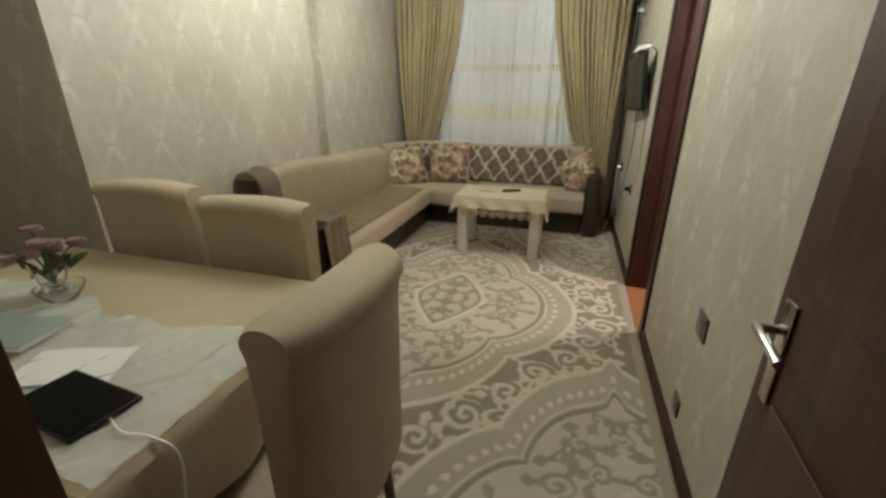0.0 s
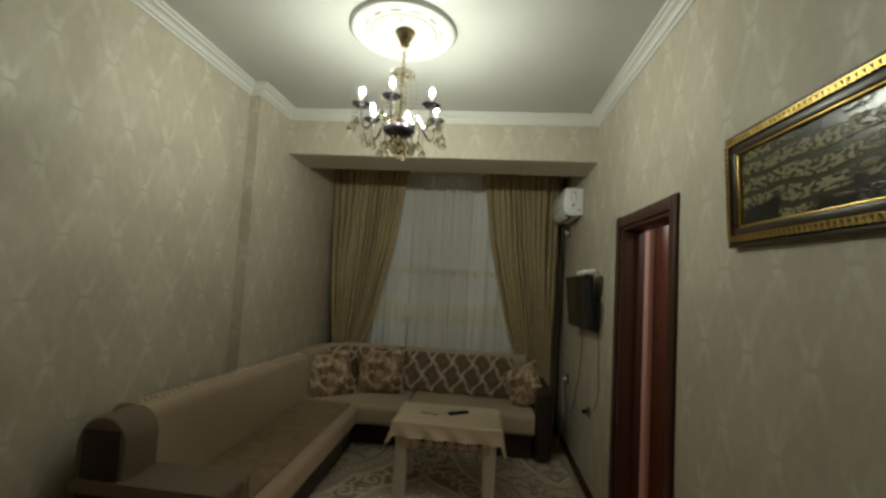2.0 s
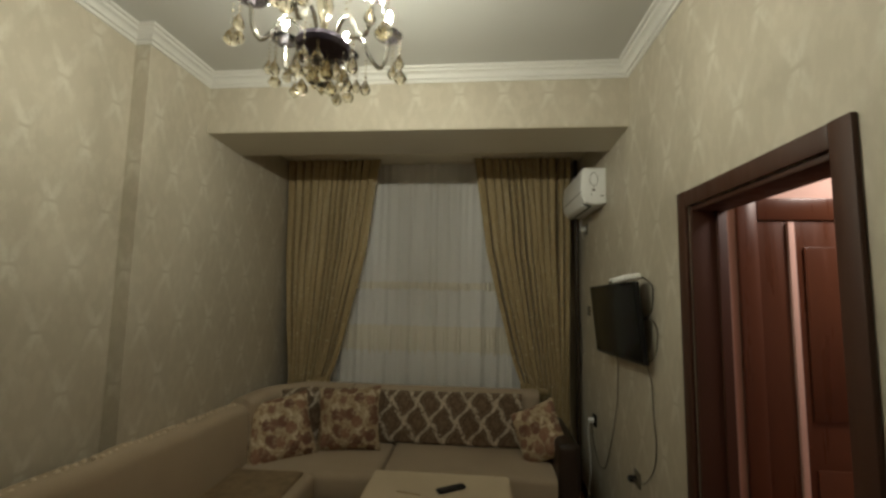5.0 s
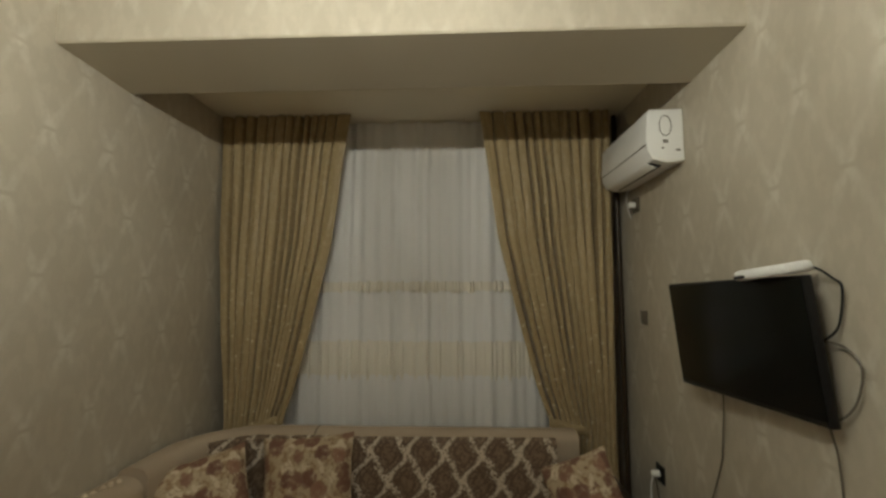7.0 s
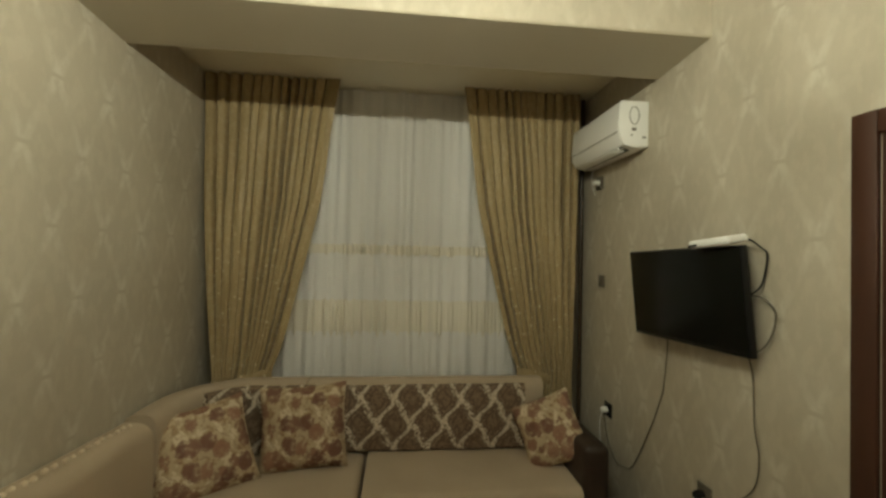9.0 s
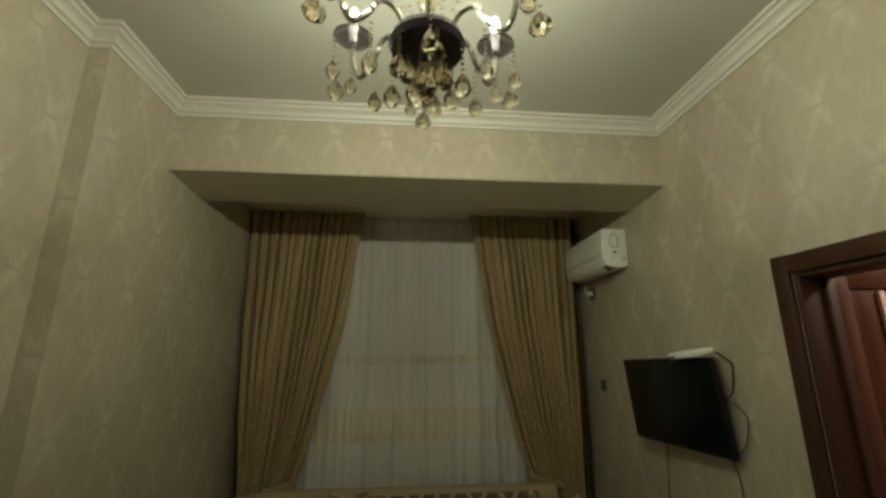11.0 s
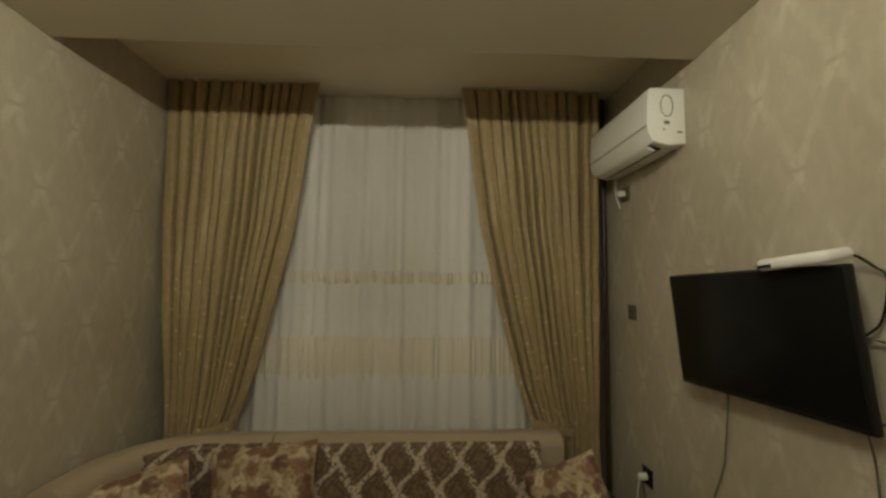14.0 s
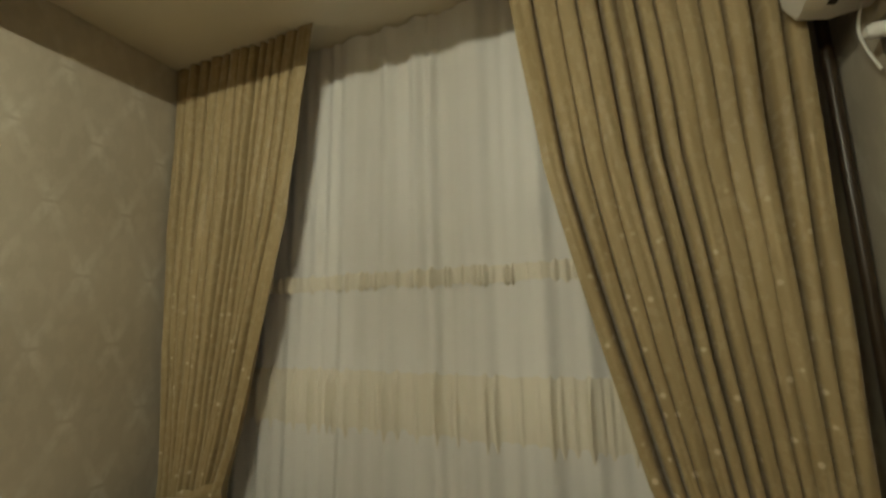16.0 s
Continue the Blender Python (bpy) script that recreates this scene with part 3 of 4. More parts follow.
# ---- ceiling medallion and chandelier ----
LX, LY = 0.075, 3.71
rose = thing("ceiling_rose", "round white moulded plaster ceiling rose", "ceiling rose")
bm = lathe([(0.335, 0.0), (0.335, -0.012), (0.325, -0.026), (0.305, -0.030), (0.285, -0.018), (0.245, -0.010), (0.21, -0.014), (0.20, -0.024),
            (0.18, -0.026), (0.165, -0.014), (0.12, -0.010), (0.10, -0.022), (0.07, -0.026), (0.0, -0.026)], (0, 0, 0), 64)
body = part("disc", bm, CEILING, rose)
for k in range(12):
    a = math.tau * k / 12
    bm = bmesh.new()
    bmesh.ops.create_icosphere(bm, subdivisions=2, radius=1.0)
    bmesh.ops.transform(bm, verts=bm.verts, matrix=Matrix.Translation((0.228 * math.cos(a), 0.228 * math.sin(a), -0.012)) @ Matrix.Rotation(a, 4, "Z") @ Matrix.Diagonal((0.014, 0.040, 0.010, 1)))
    part("ornament", bm, CEILING, rose)
    bm = tube(curve([(0.14 * math.cos(a - .1), 0.14 * math.sin(a - .1), -0.014), (0.155 * math.cos(a), 0.155 * math.sin(a), -0.018), (0.14 * math.cos(a + .12), 0.14 * math.sin(a + .12), -0.014)], 4), 0.007, 6)
    part("scroll", bm, CEILING, rose)
rose.matrix_basis = pose(LX - 0.015, LY + 0.03, CEIL) @ Matrix.Diagonal((0.92, 0.92, 1.0, 1.0))


def drop(bm, at, r, h):
    """A faceted hanging crystal."""
    lathe([(0.0, 0.0), (r * 0.35, -h * 0.18), (r * 0.85, -h * 0.5), (r, -h * 0.68), (r * 0.62, -h * 0.9), (0.0, -h)], at, 7, bm)


def beads(bm, a, b, n, r):
    for k in range(n):
        p = Vector(a).lerp(Vector(b), (k + 0.5) / n)
        lathe([(0, r), (r, 0), (0, -r)], p, 5, bm)


lampo = thing("chandelier", "lit six-armed metal chandelier with amber crystal drops", "chandelier")
part("ceiling_cup", lathe([(0.058, 0.579), (0.060, 0.575), (0.052, 0.562), (0.030, 0.520), (0.016, 0.488), (0.0, 0.48)], n=20), ANTIQUE, lampo, "antique brass cup")
bm = bmesh.new()
for k in range(7):
    a = math.pi / 2 * (k % 2)
    tube([(0.011 * math.cos(t) * math.cos(a), 0.011 * math.cos(t) * math.sin(a), 0.472 - k * 0.021 + 0.016 * math.sin(t)) for t in [math.tau * j / 10 for j in range(11)]], 0.0025, 5, bm=bm)
part("chain", bm, ANTIQUE, lampo)
part("crown", lathe([(0.012, 0.335), (0.03, 0.325), (0.068, 0.335), (0.072, 0.33), (0.03, 0.312), (0.014, 0.295), (0.0, 0.29)], n=18), CRYSTAL, lampo, "clear glass crown dish")
part("stem", lathe([(0.008, 0.34), (0.012, 0.30), (0.024, 0.275), (0.012, 0.24), (0.016, 0.20), (0.030, 0.15), (0.018, 0.10), (0.012, 0.07), (0.022, 0.045), (0.03, 0.03), (0.0, 0.028)], n=16), CRYSTAL, lampo, "amber glass baluster stem")
part("rod", tube([(0, 0, 0.34), (0, 0, -0.08)], 0.005, 8), CHROME, lampo)
part("hub", lathe([(0.0, 0.03), (0.05, 0.028), (0.088, 0.014), (0.092, 0.0), (0.085, -0.016), (0.05, -0.03), (0.0, -0.034)], n=24), DISH, lampo, "dark smoked hub")
part("finial", lathe([(0.0, -0.033), (0.012, -0.05), (0.03, -0.075), (0.033, -0.095), (0.02, -0.125), (0.008, -0.138), (0.012, -0.15), (0.0, -0.165)], n=14), CRYSTAL, lampo)
for k in range(12):
    a = math.tau * k / 12 + 0.2
    bm = bmesh.new()
    rr = 0.085 if k % 2 else 0.045
    top, low = Vector((rr * math.cos(a), rr * math.sin(a), -0.012)), Vector((rr * math.cos(a), rr * math.sin(a), -0.045 - 0.020 * (k % 3)))
    beads(bm, top, low, 5, 0.006)
    drop(bm, low, 0.023, 0.064)
    part("crystal_drop", bm, CRYSTAL, lampo, "amber crystal drop", False)
bm = bmesh.new()
for k in range(6):
    a = math.tau * k / 6
    for j in range(12):
        t = j / 11
        rr = 0.065 - 0.055 * t + 0.05 * math.sin(t * math.pi)
        lathe([(0, .006), (.006, 0), (0, -.006)], (rr * math.cos(a), rr * math.sin(a), 0.32 - 0.29 * t), 5, bm)
tagged(part("bead_strings", bm, CRYSTAL, lampo, "strings of clear beads", False), kind="stuff")
for k in range(6):
    a = math.tau * k / 6 + radians(30)
    c, s = math.cos(a), math.sin(a)
    pts = [(0.055, 0.012), (0.085, 0.062), (0.125, 0.065), (0.155, 0.012), (0.19, -0.022), (0.213, 0.012), (0.222, 0.085)]
    arm = part("arm", tube(curve([(r * c, r * s, z) for r, z in pts], 6), 0.0075, 8), CHROME, lampo)
    top = Vector((0.222 * c, 0.222 * s, 0.085))
    part("drip_dish", lathe([(0.0, 0.0), (0.02, 0.0), (0.044, 0.012), (0.052, 0.022), (0.046, 0.022), (0.02, 0.01), (0.0, 0.01)], top, 16), SMOKED, arm, "dark smoked glass dish")
    part("candle", lathe([(0.010, 0.005), (0.010, 0.068), (0.0, 0.068)], top, 10), WHITEPLASTIC, arm)
    part("bulb", lathe([(0.006, 0.069), (0.010, 0.079), (0.0115, 0.089), (0.009, 0.101), (0.004, 0.112), (0.0, 0.115)], top, 8), BULBMAT, arm, "lit candle bulb")
    for j in range(4):
        bm = bmesh.new()
        b = a + (j - 1) * 0.9
        p = top + Vector((0.047 * math.cos(b), 0.047 * math.sin(b), 0.014))
        q = Vector((p.x, p.y, 0.025 - 0.03 * (j == 1)))
        if j == 3:
            p, q = Vector((0.145 * c, 0.145 * s, 0.0)), Vector((0.145 * c, 0.145 * s, -0.075))
        beads(bm, p, q, 5, 0.0055)
        drop(bm, q, 0.025 if j == 1 else 0.019, 0.06)
        part("crystal_drop", bm, CRYSTAL, arm, smooth=False)
lampo.location = (LX, LY, 2.475)

# ---- window curtains ----
def along(table, z):
    """A value read off a short table of (height, value), highest first."""
    for (za, a), (zb, b) in zip(table, table[1:]):
        if z >= zb:
            return a + (b - a) * min(1.0, max(0.0, (za - z) / (za - zb)))
    return table[-1][1]


def drape(outer, inner, valleys, seed):
    """A long curtain drawn aside to a tie: broad round fronts parted by narrow deep valleys."""
    rnd = random.Random(seed)
    deep = [rnd.uniform(0.6, 1.2) for _ in valleys]
    slit = [rnd.uniform(0.006, 0.013) for _ in valleys]
    ends = [-0.02] + list(valleys) + [1.02]

    def f(u, v):
        z = NICHE - 0.004 - v * (NICHE - 0.10)
        a, b = along(outer, z), along(inner, z)
        drift = 0.012 * math.sin(3.1 * v + 9 * u + seed)
        y = CURT - 0.055
        for k, c in enumerate(valleys):
            d = abs(u + drift - c) / (slit[k] * (1.0 + 0.5 * math.sin(5 * v + k)))
            if d < 2.2:
                y += 0.085 * deep[k] * math.exp(-d * d * 1.3) * (0.55 + 0.45 * min(1.0, 2.5 * v))
        for lo, hi in zip(ends, ends[1:]):
            if lo <= u + drift <= hi:
                y -= 0.012 * math.sin(math.pi * (u + drift - lo) / (hi - lo)) * min(1.0, (hi - lo) * 9)
        y += 0.014 * noise.noise((u * 9, v * 4, seed)) + 0.006 * noise.noise((u * 34, v * 11, seed))
        x = a + (b - a) * u + 0.004 * noise.noise((u * 3, v * 7, seed + 5))
        return Vector((x, y, z))
    return sheet(f, 430, 50, 0.003)


LEFT_OUT = [(2.88, -1.200), (2.0, -1.180), (1.4, -1.148), (0.85, -1.10), (0.1, -1.13)]
LEFT_IN = [(2.88, -0.315), (2.57, -0.365), (2.0, -0.432), (1.43, -0.560), (1.06, -0.655), (0.84, -0.735), (0.1, -0.66)]
RIGHT_OUT = [(2.88, 1.392), (2.0, 1.383), (1.5, 1.376), (0.85, 1.362), (0.1, 1.385)]
RIGHT_IN = [(2.88, 0.545), (2.03, 0.660), (1.45, 0.795), (1.10, 0.888), (0.85, 0.975), (0.1, 0.90)]
for outer, inner, valleys, seed, lab in ((LEFT_OUT, LEFT_IN, (0.07, 0.16, 0.25, 0.35, 0.42, 0.51, 0.57, 0.63, 0.685, 0.74, 0.80, 0.88), 3, "long ochre jacquard curtain tied aside beside the window"),
                                         (RIGHT_OUT, RIGHT_IN, (0.06, 0.13, 0.22, 0.29, 0.37, 0.45, 0.52, 0.59, 0.66, 0.74, 0.81, 0.90), 8, "long ochre jacquard curtain tied aside beside the air conditioner")):
    c = thing("curtain", lab, "curtain", "window curtains")
    part("drape", drape(outer, inner, valleys, seed), CURTAIN, c)
    xo, tie = along(outer, 0.85), along(inner, 0.85)
    s = 1 if tie > xo else -1
    band = sheet(lambda u, v: Vector((xo + (tie + 0.012 * s - xo) * (0.45 + 0.56 * u), CURT - 0.085 + 0.035 * u ** 3 - 0.006 * math.sin(math.pi * v), 0.80 + 0.055 * u + 0.05 * v + 0.006 * math.sin(u * 11))), 24, 6, 0.006)
    part("tie_band", band, CURTAIN, c, "ochre fabric tie-back")

tul = thing("sheer_curtain", "white sheer curtain with beige embroidered bands", "curtain")
FOLDS = [(-0.62, 0.05, 0.02), (-0.40, 0.035, 0.025), (-0.33, 0.02, 0.018), (-0.22, 0.04, 0.022), (-0.02, 0.03, 0.016), (0.14, 0.028, 0.030), (0.20, 0.018, 0.034), (0.36, 0.05, 0.022), (0.50, 0.025, 0.028), (0.62, 0.045, 0.022), (0.80, 0.04, 0.02)]


def tulle_at(x, z, dy=0.0):
    low = 0.75 + 0.16 * (NICHE - z)
    wave = 0.012 * math.sin(x * 31 + 1.5 * math.sin(x * 9)) + 0.004 * math.sin(x * 88 + 1.3)
    for c, w, h in FOLDS:
        c += 0.018 * math.sin(1.3 * z + c * 9)
        wave -= 0.6 * h * math.exp(-((x - c) / w) ** 2)
    return Vector((x, CURT + 0.105 + wave * low + dy, z))


part("sheer", sheet(lambda u, v: tulle_at(-0.95 + 2.15 * u, NICHE - 0.006 - v * 2.75), 420, 28), TULLE, tul)
rnd = random.Random(21)
for z0, z1, step, drip in ((1.685, 1.745, 0.034, 0.014), (1.125, 1.345, 0.040, 0.045)):
    ridges, x = [], -0.95
    while x < 1.2:
        ridges.append((x, rnd.uniform(0.005, 0.011), rnd.choice((0.15, 0.3, 0.6, 1.0, 1.0))))
        x += step * rnd.uniform(0.6, 1.6)

    def hem(u, v):
        x = -0.95 + 2.15 * u
        r = max(h * math.exp(-((x - c) / w) ** 2) for c, w, h in ridges)
        top = z1 + 0.010 * noise.noise((x * 30, z1, 3)) + 0.012 * r
        bottom = z0 - drip * r + 0.014 * noise.noise((x * 14, z0, 0))
        return tulle_at(x, top + (bottom - top) * v, -0.005 - 0.022 * r * min(1, 4 * v, 4 - 4 * v))
    part("embroidered_band", sheet(hem, 640, 8), TULLEBAND, tul, "beige embroidered band")
rail = thing("curtain_rail", "slim white curtain rail under the niche ceiling", "curtain rail")
part("track", box(LEFT2 + 0.01, RIGHT - 0.01, CURT + 0.130, CURT + 0.150, NICHE - 0.006, NICHE - 0.001, 0.003), SOFFIT, rail)
pipe = thing("heating_pipe", "dark vertical pipe in the corner beside the curtain", "pipe")
part("tube", tube([(RIGHT - 0.035, CURT + 0.05, 0.0), (RIGHT - 0.035, CURT + 0.05, NICHE - 0.002)], 0.016, 12), FRAMEDARK, pipe)

# ---- wall fixtures ----
ac = thing("air_conditioner", "white wall-mounted split air conditioner", "air conditioner")
A0, A1 = 5.45, 6.10
pr = [(d * 0.86, z - 0.028) for d, z in ((0.0, 2.345), (0.10, 2.335), (0.175, 2.352), (0.205, 2.395), (0.210, 2.45), (0.200, 2.585), (0.185, 2.603), (0.0, 2.605))]
bm = bmesh.new()
ra = [bm.verts.new((RIGHT - 0.001 - d, A0, z)) for d, z in pr]
rb = [bm.verts.new((RIGHT - 0.001 - d, A1, z)) for d, z in pr]
for k in range(len(pr)):
    bm.faces.new((ra[k], ra[(k + 1) % len(pr)], rb[(k + 1) % len(pr)], rb[k]))
bm.faces.new(ra), bm.faces.new(rb)
bmesh.ops.bevel(bm, geom=[e for e in bm.edges if abs(e.verts[0].co.y - e.verts[1].co.y) < 1e-4], offset=0.010, segments=3, affect="EDGES", profile=0.5)
part("housing", bm, WHITEPLASTIC, ac)
bm = box(-0.03, 0.03, 0, 0.53, -0.004, 0.003, 0.002)
bmesh.ops.transform(bm, verts=bm.verts, matrix=pose(RIGHT - 0.127, A0 + 0.04, 2.310, 0, 13, 0))
part("outlet_slot", bm, BLACK, ac, "dark air outlet slot")
bm = box(-0.022, 0.022, 0, 0.53, -0.003, 0.003, 0.002)
bmesh.ops.transform(bm, verts=bm.verts, matrix=pose(RIGHT - 0.145, A0 + 0.04, 2.303, 0, 24, 0))
part("louvre", bm, WHITEPLASTIC, ac)
part("panel_seam", box(RIGHT - 0.1838, RIGHT - 0.17, A0 + 0.012, A1 - 0.012, 2.397, 2.400), GREYPLASTIC, ac)
ring = [(RIGHT - 0.09 + 0.028 * math.cos(t), A0 - 0.0015, 2.49 + 0.05 * math.sin(t)) for t in [math.tau * j / 24 for j in range(25)]]
part("side_mark", tube(ring, 0.0022, 5), GREYPLASTIC, ac, "grey oval mark")
for d0, d1, z0, z1 in ((0.104, 0.080, 2.405, 2.42), (0.110, 0.103, 2.375, 2.385), (0.045, 0.022, 2.365, 2.373)):
    part("printed_mark", box(RIGHT - d0, RIGHT - d1, A0 - 0.003, A0 - 0.0005, z0, z1), GREYPLASTIC, ac, "small grey printed mark", False)
part("drain_pipe", tube(curve([(RIGHT - 0.03, 6.06, 2.32), (RIGHT - 0.035, 6.085, 2.26), (RIGHT - 0.03, 6.08, 2.20), (RIGHT - 0.02, 6.06, 2.13)], 6), 0.0035, 8), WHITEPLASTIC, ac)


def socket(name, label, y, z, mat=GREYPLASTIC, size=0.04, plug=None):
    s = thing(name, label, "socket")
    part("plate", box(RIGHT - 0.010, RIGHT - 0.0005, y - size, y + size, z - size, z + size, 0.004), mat, s)
    part("insert", box(RIGHT - 0.013, RIGHT - 0.0101, y - size * 0.62, y + size * 0.62, z - size * 0.62, z + size * 0.62, 0.0015), mat, s)
    if plug:
        part("plug", lathe([(0.019, 0), (0.019, 0.03), (0.012, 0.042), (0.0, 0.042)], (RIGHT - 0.0135, y, z), 14, rot=Matrix.Rotation(radians(-90), 3, "Y")), plug, s)
    return s


socket("wall_switch", "small grey-brown wall plate beside the television", 5.976, 1.53)
socket("wall_socket", "grey wall socket with white plug under the air conditioner", 6.02, 2.21, GREYPLASTIC, 0.045, WHITEPLASTIC)
socket("wall_socket", "dark wall socket with black plug near the sofa", 5.86, 0.70, BLACK, 0.045, WHITEPLASTIC)
socket("wall_socket", "dark wall socket with black plug below the television", 4.99, 0.64, GREYPLASTIC, 0.042, BLACK)
socket("wall_socket", "grey wall socket low beside the entrance door", 2.595, 0.612, GREYPLASTIC, 0.052)
socket("wall_socket", "grey wall socket near the skirting board", 2.66, 0.185, GREYPLASTIC, 0.042)


def cable(name, label, pts, r, mat):
    c = thing(name, label, "cable")
    part("cord", tube(curve(pts, 8), r, 6), mat, c)


tv = thing("television", "black flat-screen television tilted on the wall", "television")
part("housing", box(-0.013, 0.013, -0.348, 0.348, -0.216, 0.216, 0.006), BLACK, tv)
part("screen", box(-0.0165, -0.0135, -0.338, 0.338, -0.198, 0.207, 0.001), SCREEN, tv, "black switched-off screen")
part("back_box", box(0.0135, 0.033, -0.25, 0.25, -0.15, 0.15, 0.008), BLACK, tv)
tv.matrix_basis = pose(1.408, 5.032, 1.519, -1.8, -5.0, 4.0)
br = thing("wall_bracket", "black bracket behind the television", "bracket")
part("arm", box(1.482, 1.4995, 4.97, 5.10, 1.43, 1.60, 0.003), BLACK, br)
part("arm", box(1.440, 1.4815, 5.00, 5.07, 1.49, 1.54, 0.003), BLACK, br)
stb = thing("set_top_box", "small white receiver box lying on the television", "receiver")
bm = box(-0.05, 0.05, -0.10, 0.10, 0, 0.034, 0.012, 3)
part("case", bm, WHITEPLASTIC, stb)
part("port", box(-0.052, -0.0495, 0.05, 0.095, 0.008, 0.018), BLACK, stb, "dark port")
stb.matrix_basis = pose(1.392, 4.80, 1.7425, -5, -9, 6)
cable("cable", "black cable looping from the receiver behind the television", [(1.41, 4.72, 1.772), (1.45, 4.71, 1.765), (1.478, 4.69, 1.735), (1.482, 4.666, 1.706), (1.482, 4.685, 1.603), (1.47, 4.715, 1.56), (1.46, 4.75, 1.54)], 0.0036, BLACK)
cable("cable", "grey cable bowing out beside the television", [(1.46, 4.74, 1.55), (1.475, 4.70, 1.55), (1.482, 4.665, 1.535), (1.482, 4.628, 1.487), (1.482, 4.652, 1.395), (1.475, 4.70, 1.337), (1.46, 4.74, 1.335)], 0.0036, GREYPLASTIC)
cable("cable", "thin grey cord sagging from the television to a socket", [(1.46, 5.22, 1.32), (1.482, 5.24, 1.25), (1.488, 5.275, 1.047), (1.488, 5.29, 0.98), (1.488, 5.39, 0.764), (1.488, 5.55, 0.49), (1.485, 5.65, 0.435), (1.485, 5.74, 0.425), (1.482, 5.84, 0.52), (1.470, 5.86, 0.66), (1.455, 5.86, 0.70)], 0.0030, GREYPLASTIC)
cable("cable", "thin dark cord down to the wall socket", [(1.46, 4.72, 1.32), (1.486, 4.728, 1.22), (1.488, 4.722, 1.05), (1.488, 4.70, 0.93), (1.488, 4.73, 0.80), (1.486, 4.86, 0.67), (1.462, 4.96, 0.645)], 0.0030, GREYPLASTIC)
cable("cable", "white cord from the socket to the floor", [(1.455, 5.86, 0.695), (1.45, 5.88, 0.6), (1.47, 5.9, 0.4), (1.45, 5.87, 0.2), (1.40, 5.8, 0.012)], 0.004, WHITEPLASTIC)

# ---- framed picture ----
pic = thing("framed_picture", "dark gold-lettered picture in a gilt greek-key frame", "picture")
PW, PH = 0.70, 0.40
def ring_frame(w, h, inset, wide, x0, x1, mat, label=""):
    a, b = w / 2 - inset, h / 2 - inset
    bm = box(x0, x1, -a, a, b - wide, b, 0.003)
    part("frame_rail", bm, mat, pic, label)
    part("frame_rail", box(x0, x1, -a, a, -b, -b + wide, 0.003), mat, pic, label)
    part("frame_stile", box(x0 + .0004, x1 - .0004, -a, -a + wide, -b + wide, b - wide, 0.003), mat, pic, label)
    part("frame_stile", box(x0 + .0004, x1 - .0004, a - wide, a, -b + wide, b - wide, 0.003), mat, pic, label)
ring_frame(PW, PH, 0.0, 0.016, -0.022, 0.0, FRAMEDARK)
ring_frame(PW, PH, 0.0162, 0.024, -0.030, 0.0, FRAMEDARK)
ring_frame(PW, PH, 0.0404, 0.026, -0.026, 0.0, FRAMEDARK)
ring_frame(PW, PH, 0.0666, 0.008, -0.022, 0.0, GOLD, "thin gilt inner edge")
part("picture_panel", box(-0.010, -0.002, -PW / 2 + 0.073, PW / 2 - 0.073, -PH / 2 + 0.073, PH / 2 - 0.073), PAINTING, pic, "dark picture with gold lines of writing", False)
bm = bmesh.new()
def key(cy, cz, horiz, s=0.0088):
    """One hooked bar of the meander, raised on the dark band."""
    for a0, a1, b0, b1 in ((-1.05, 1.05, 1.0, 1.32), (-1.05, -0.72, -1.0, 1.0), (-0.72, 0.45, -1.0, -0.68), (0.14, 0.45, -0.68, 0.25), (0.72, 1.05, -1.32, 1.0)):
        r0, r1 = (a0 * s, a1 * s), (b0 * s, b1 * s)
        ys, zs = (r0, r1) if horiz else (r1, r0)
        box(-0.0335, -0.0302, cy + ys[0], cy + ys[1], cz + zs[0], cz + zs[1], bm=bm)
for k in range(32):
    for sgn in (1, -1):
        key(-PW / 2 + 0.04 + k * (PW - 0.08) / 31, sgn * (PH / 2 - 0.0282), True)
for k in range(17):
    for sgn in (1, -1):
        key(sgn * (PW / 2 - 0.0282), -PH / 2 + 0.04 + k * (PH - 0.08) / 16, False)
part("greek_key", bm, GOLD, pic, "gilt greek key ornament", False)
pic.matrix_basis = pose(1.486, 2.69, 2.03, 0, -2.5, 0)

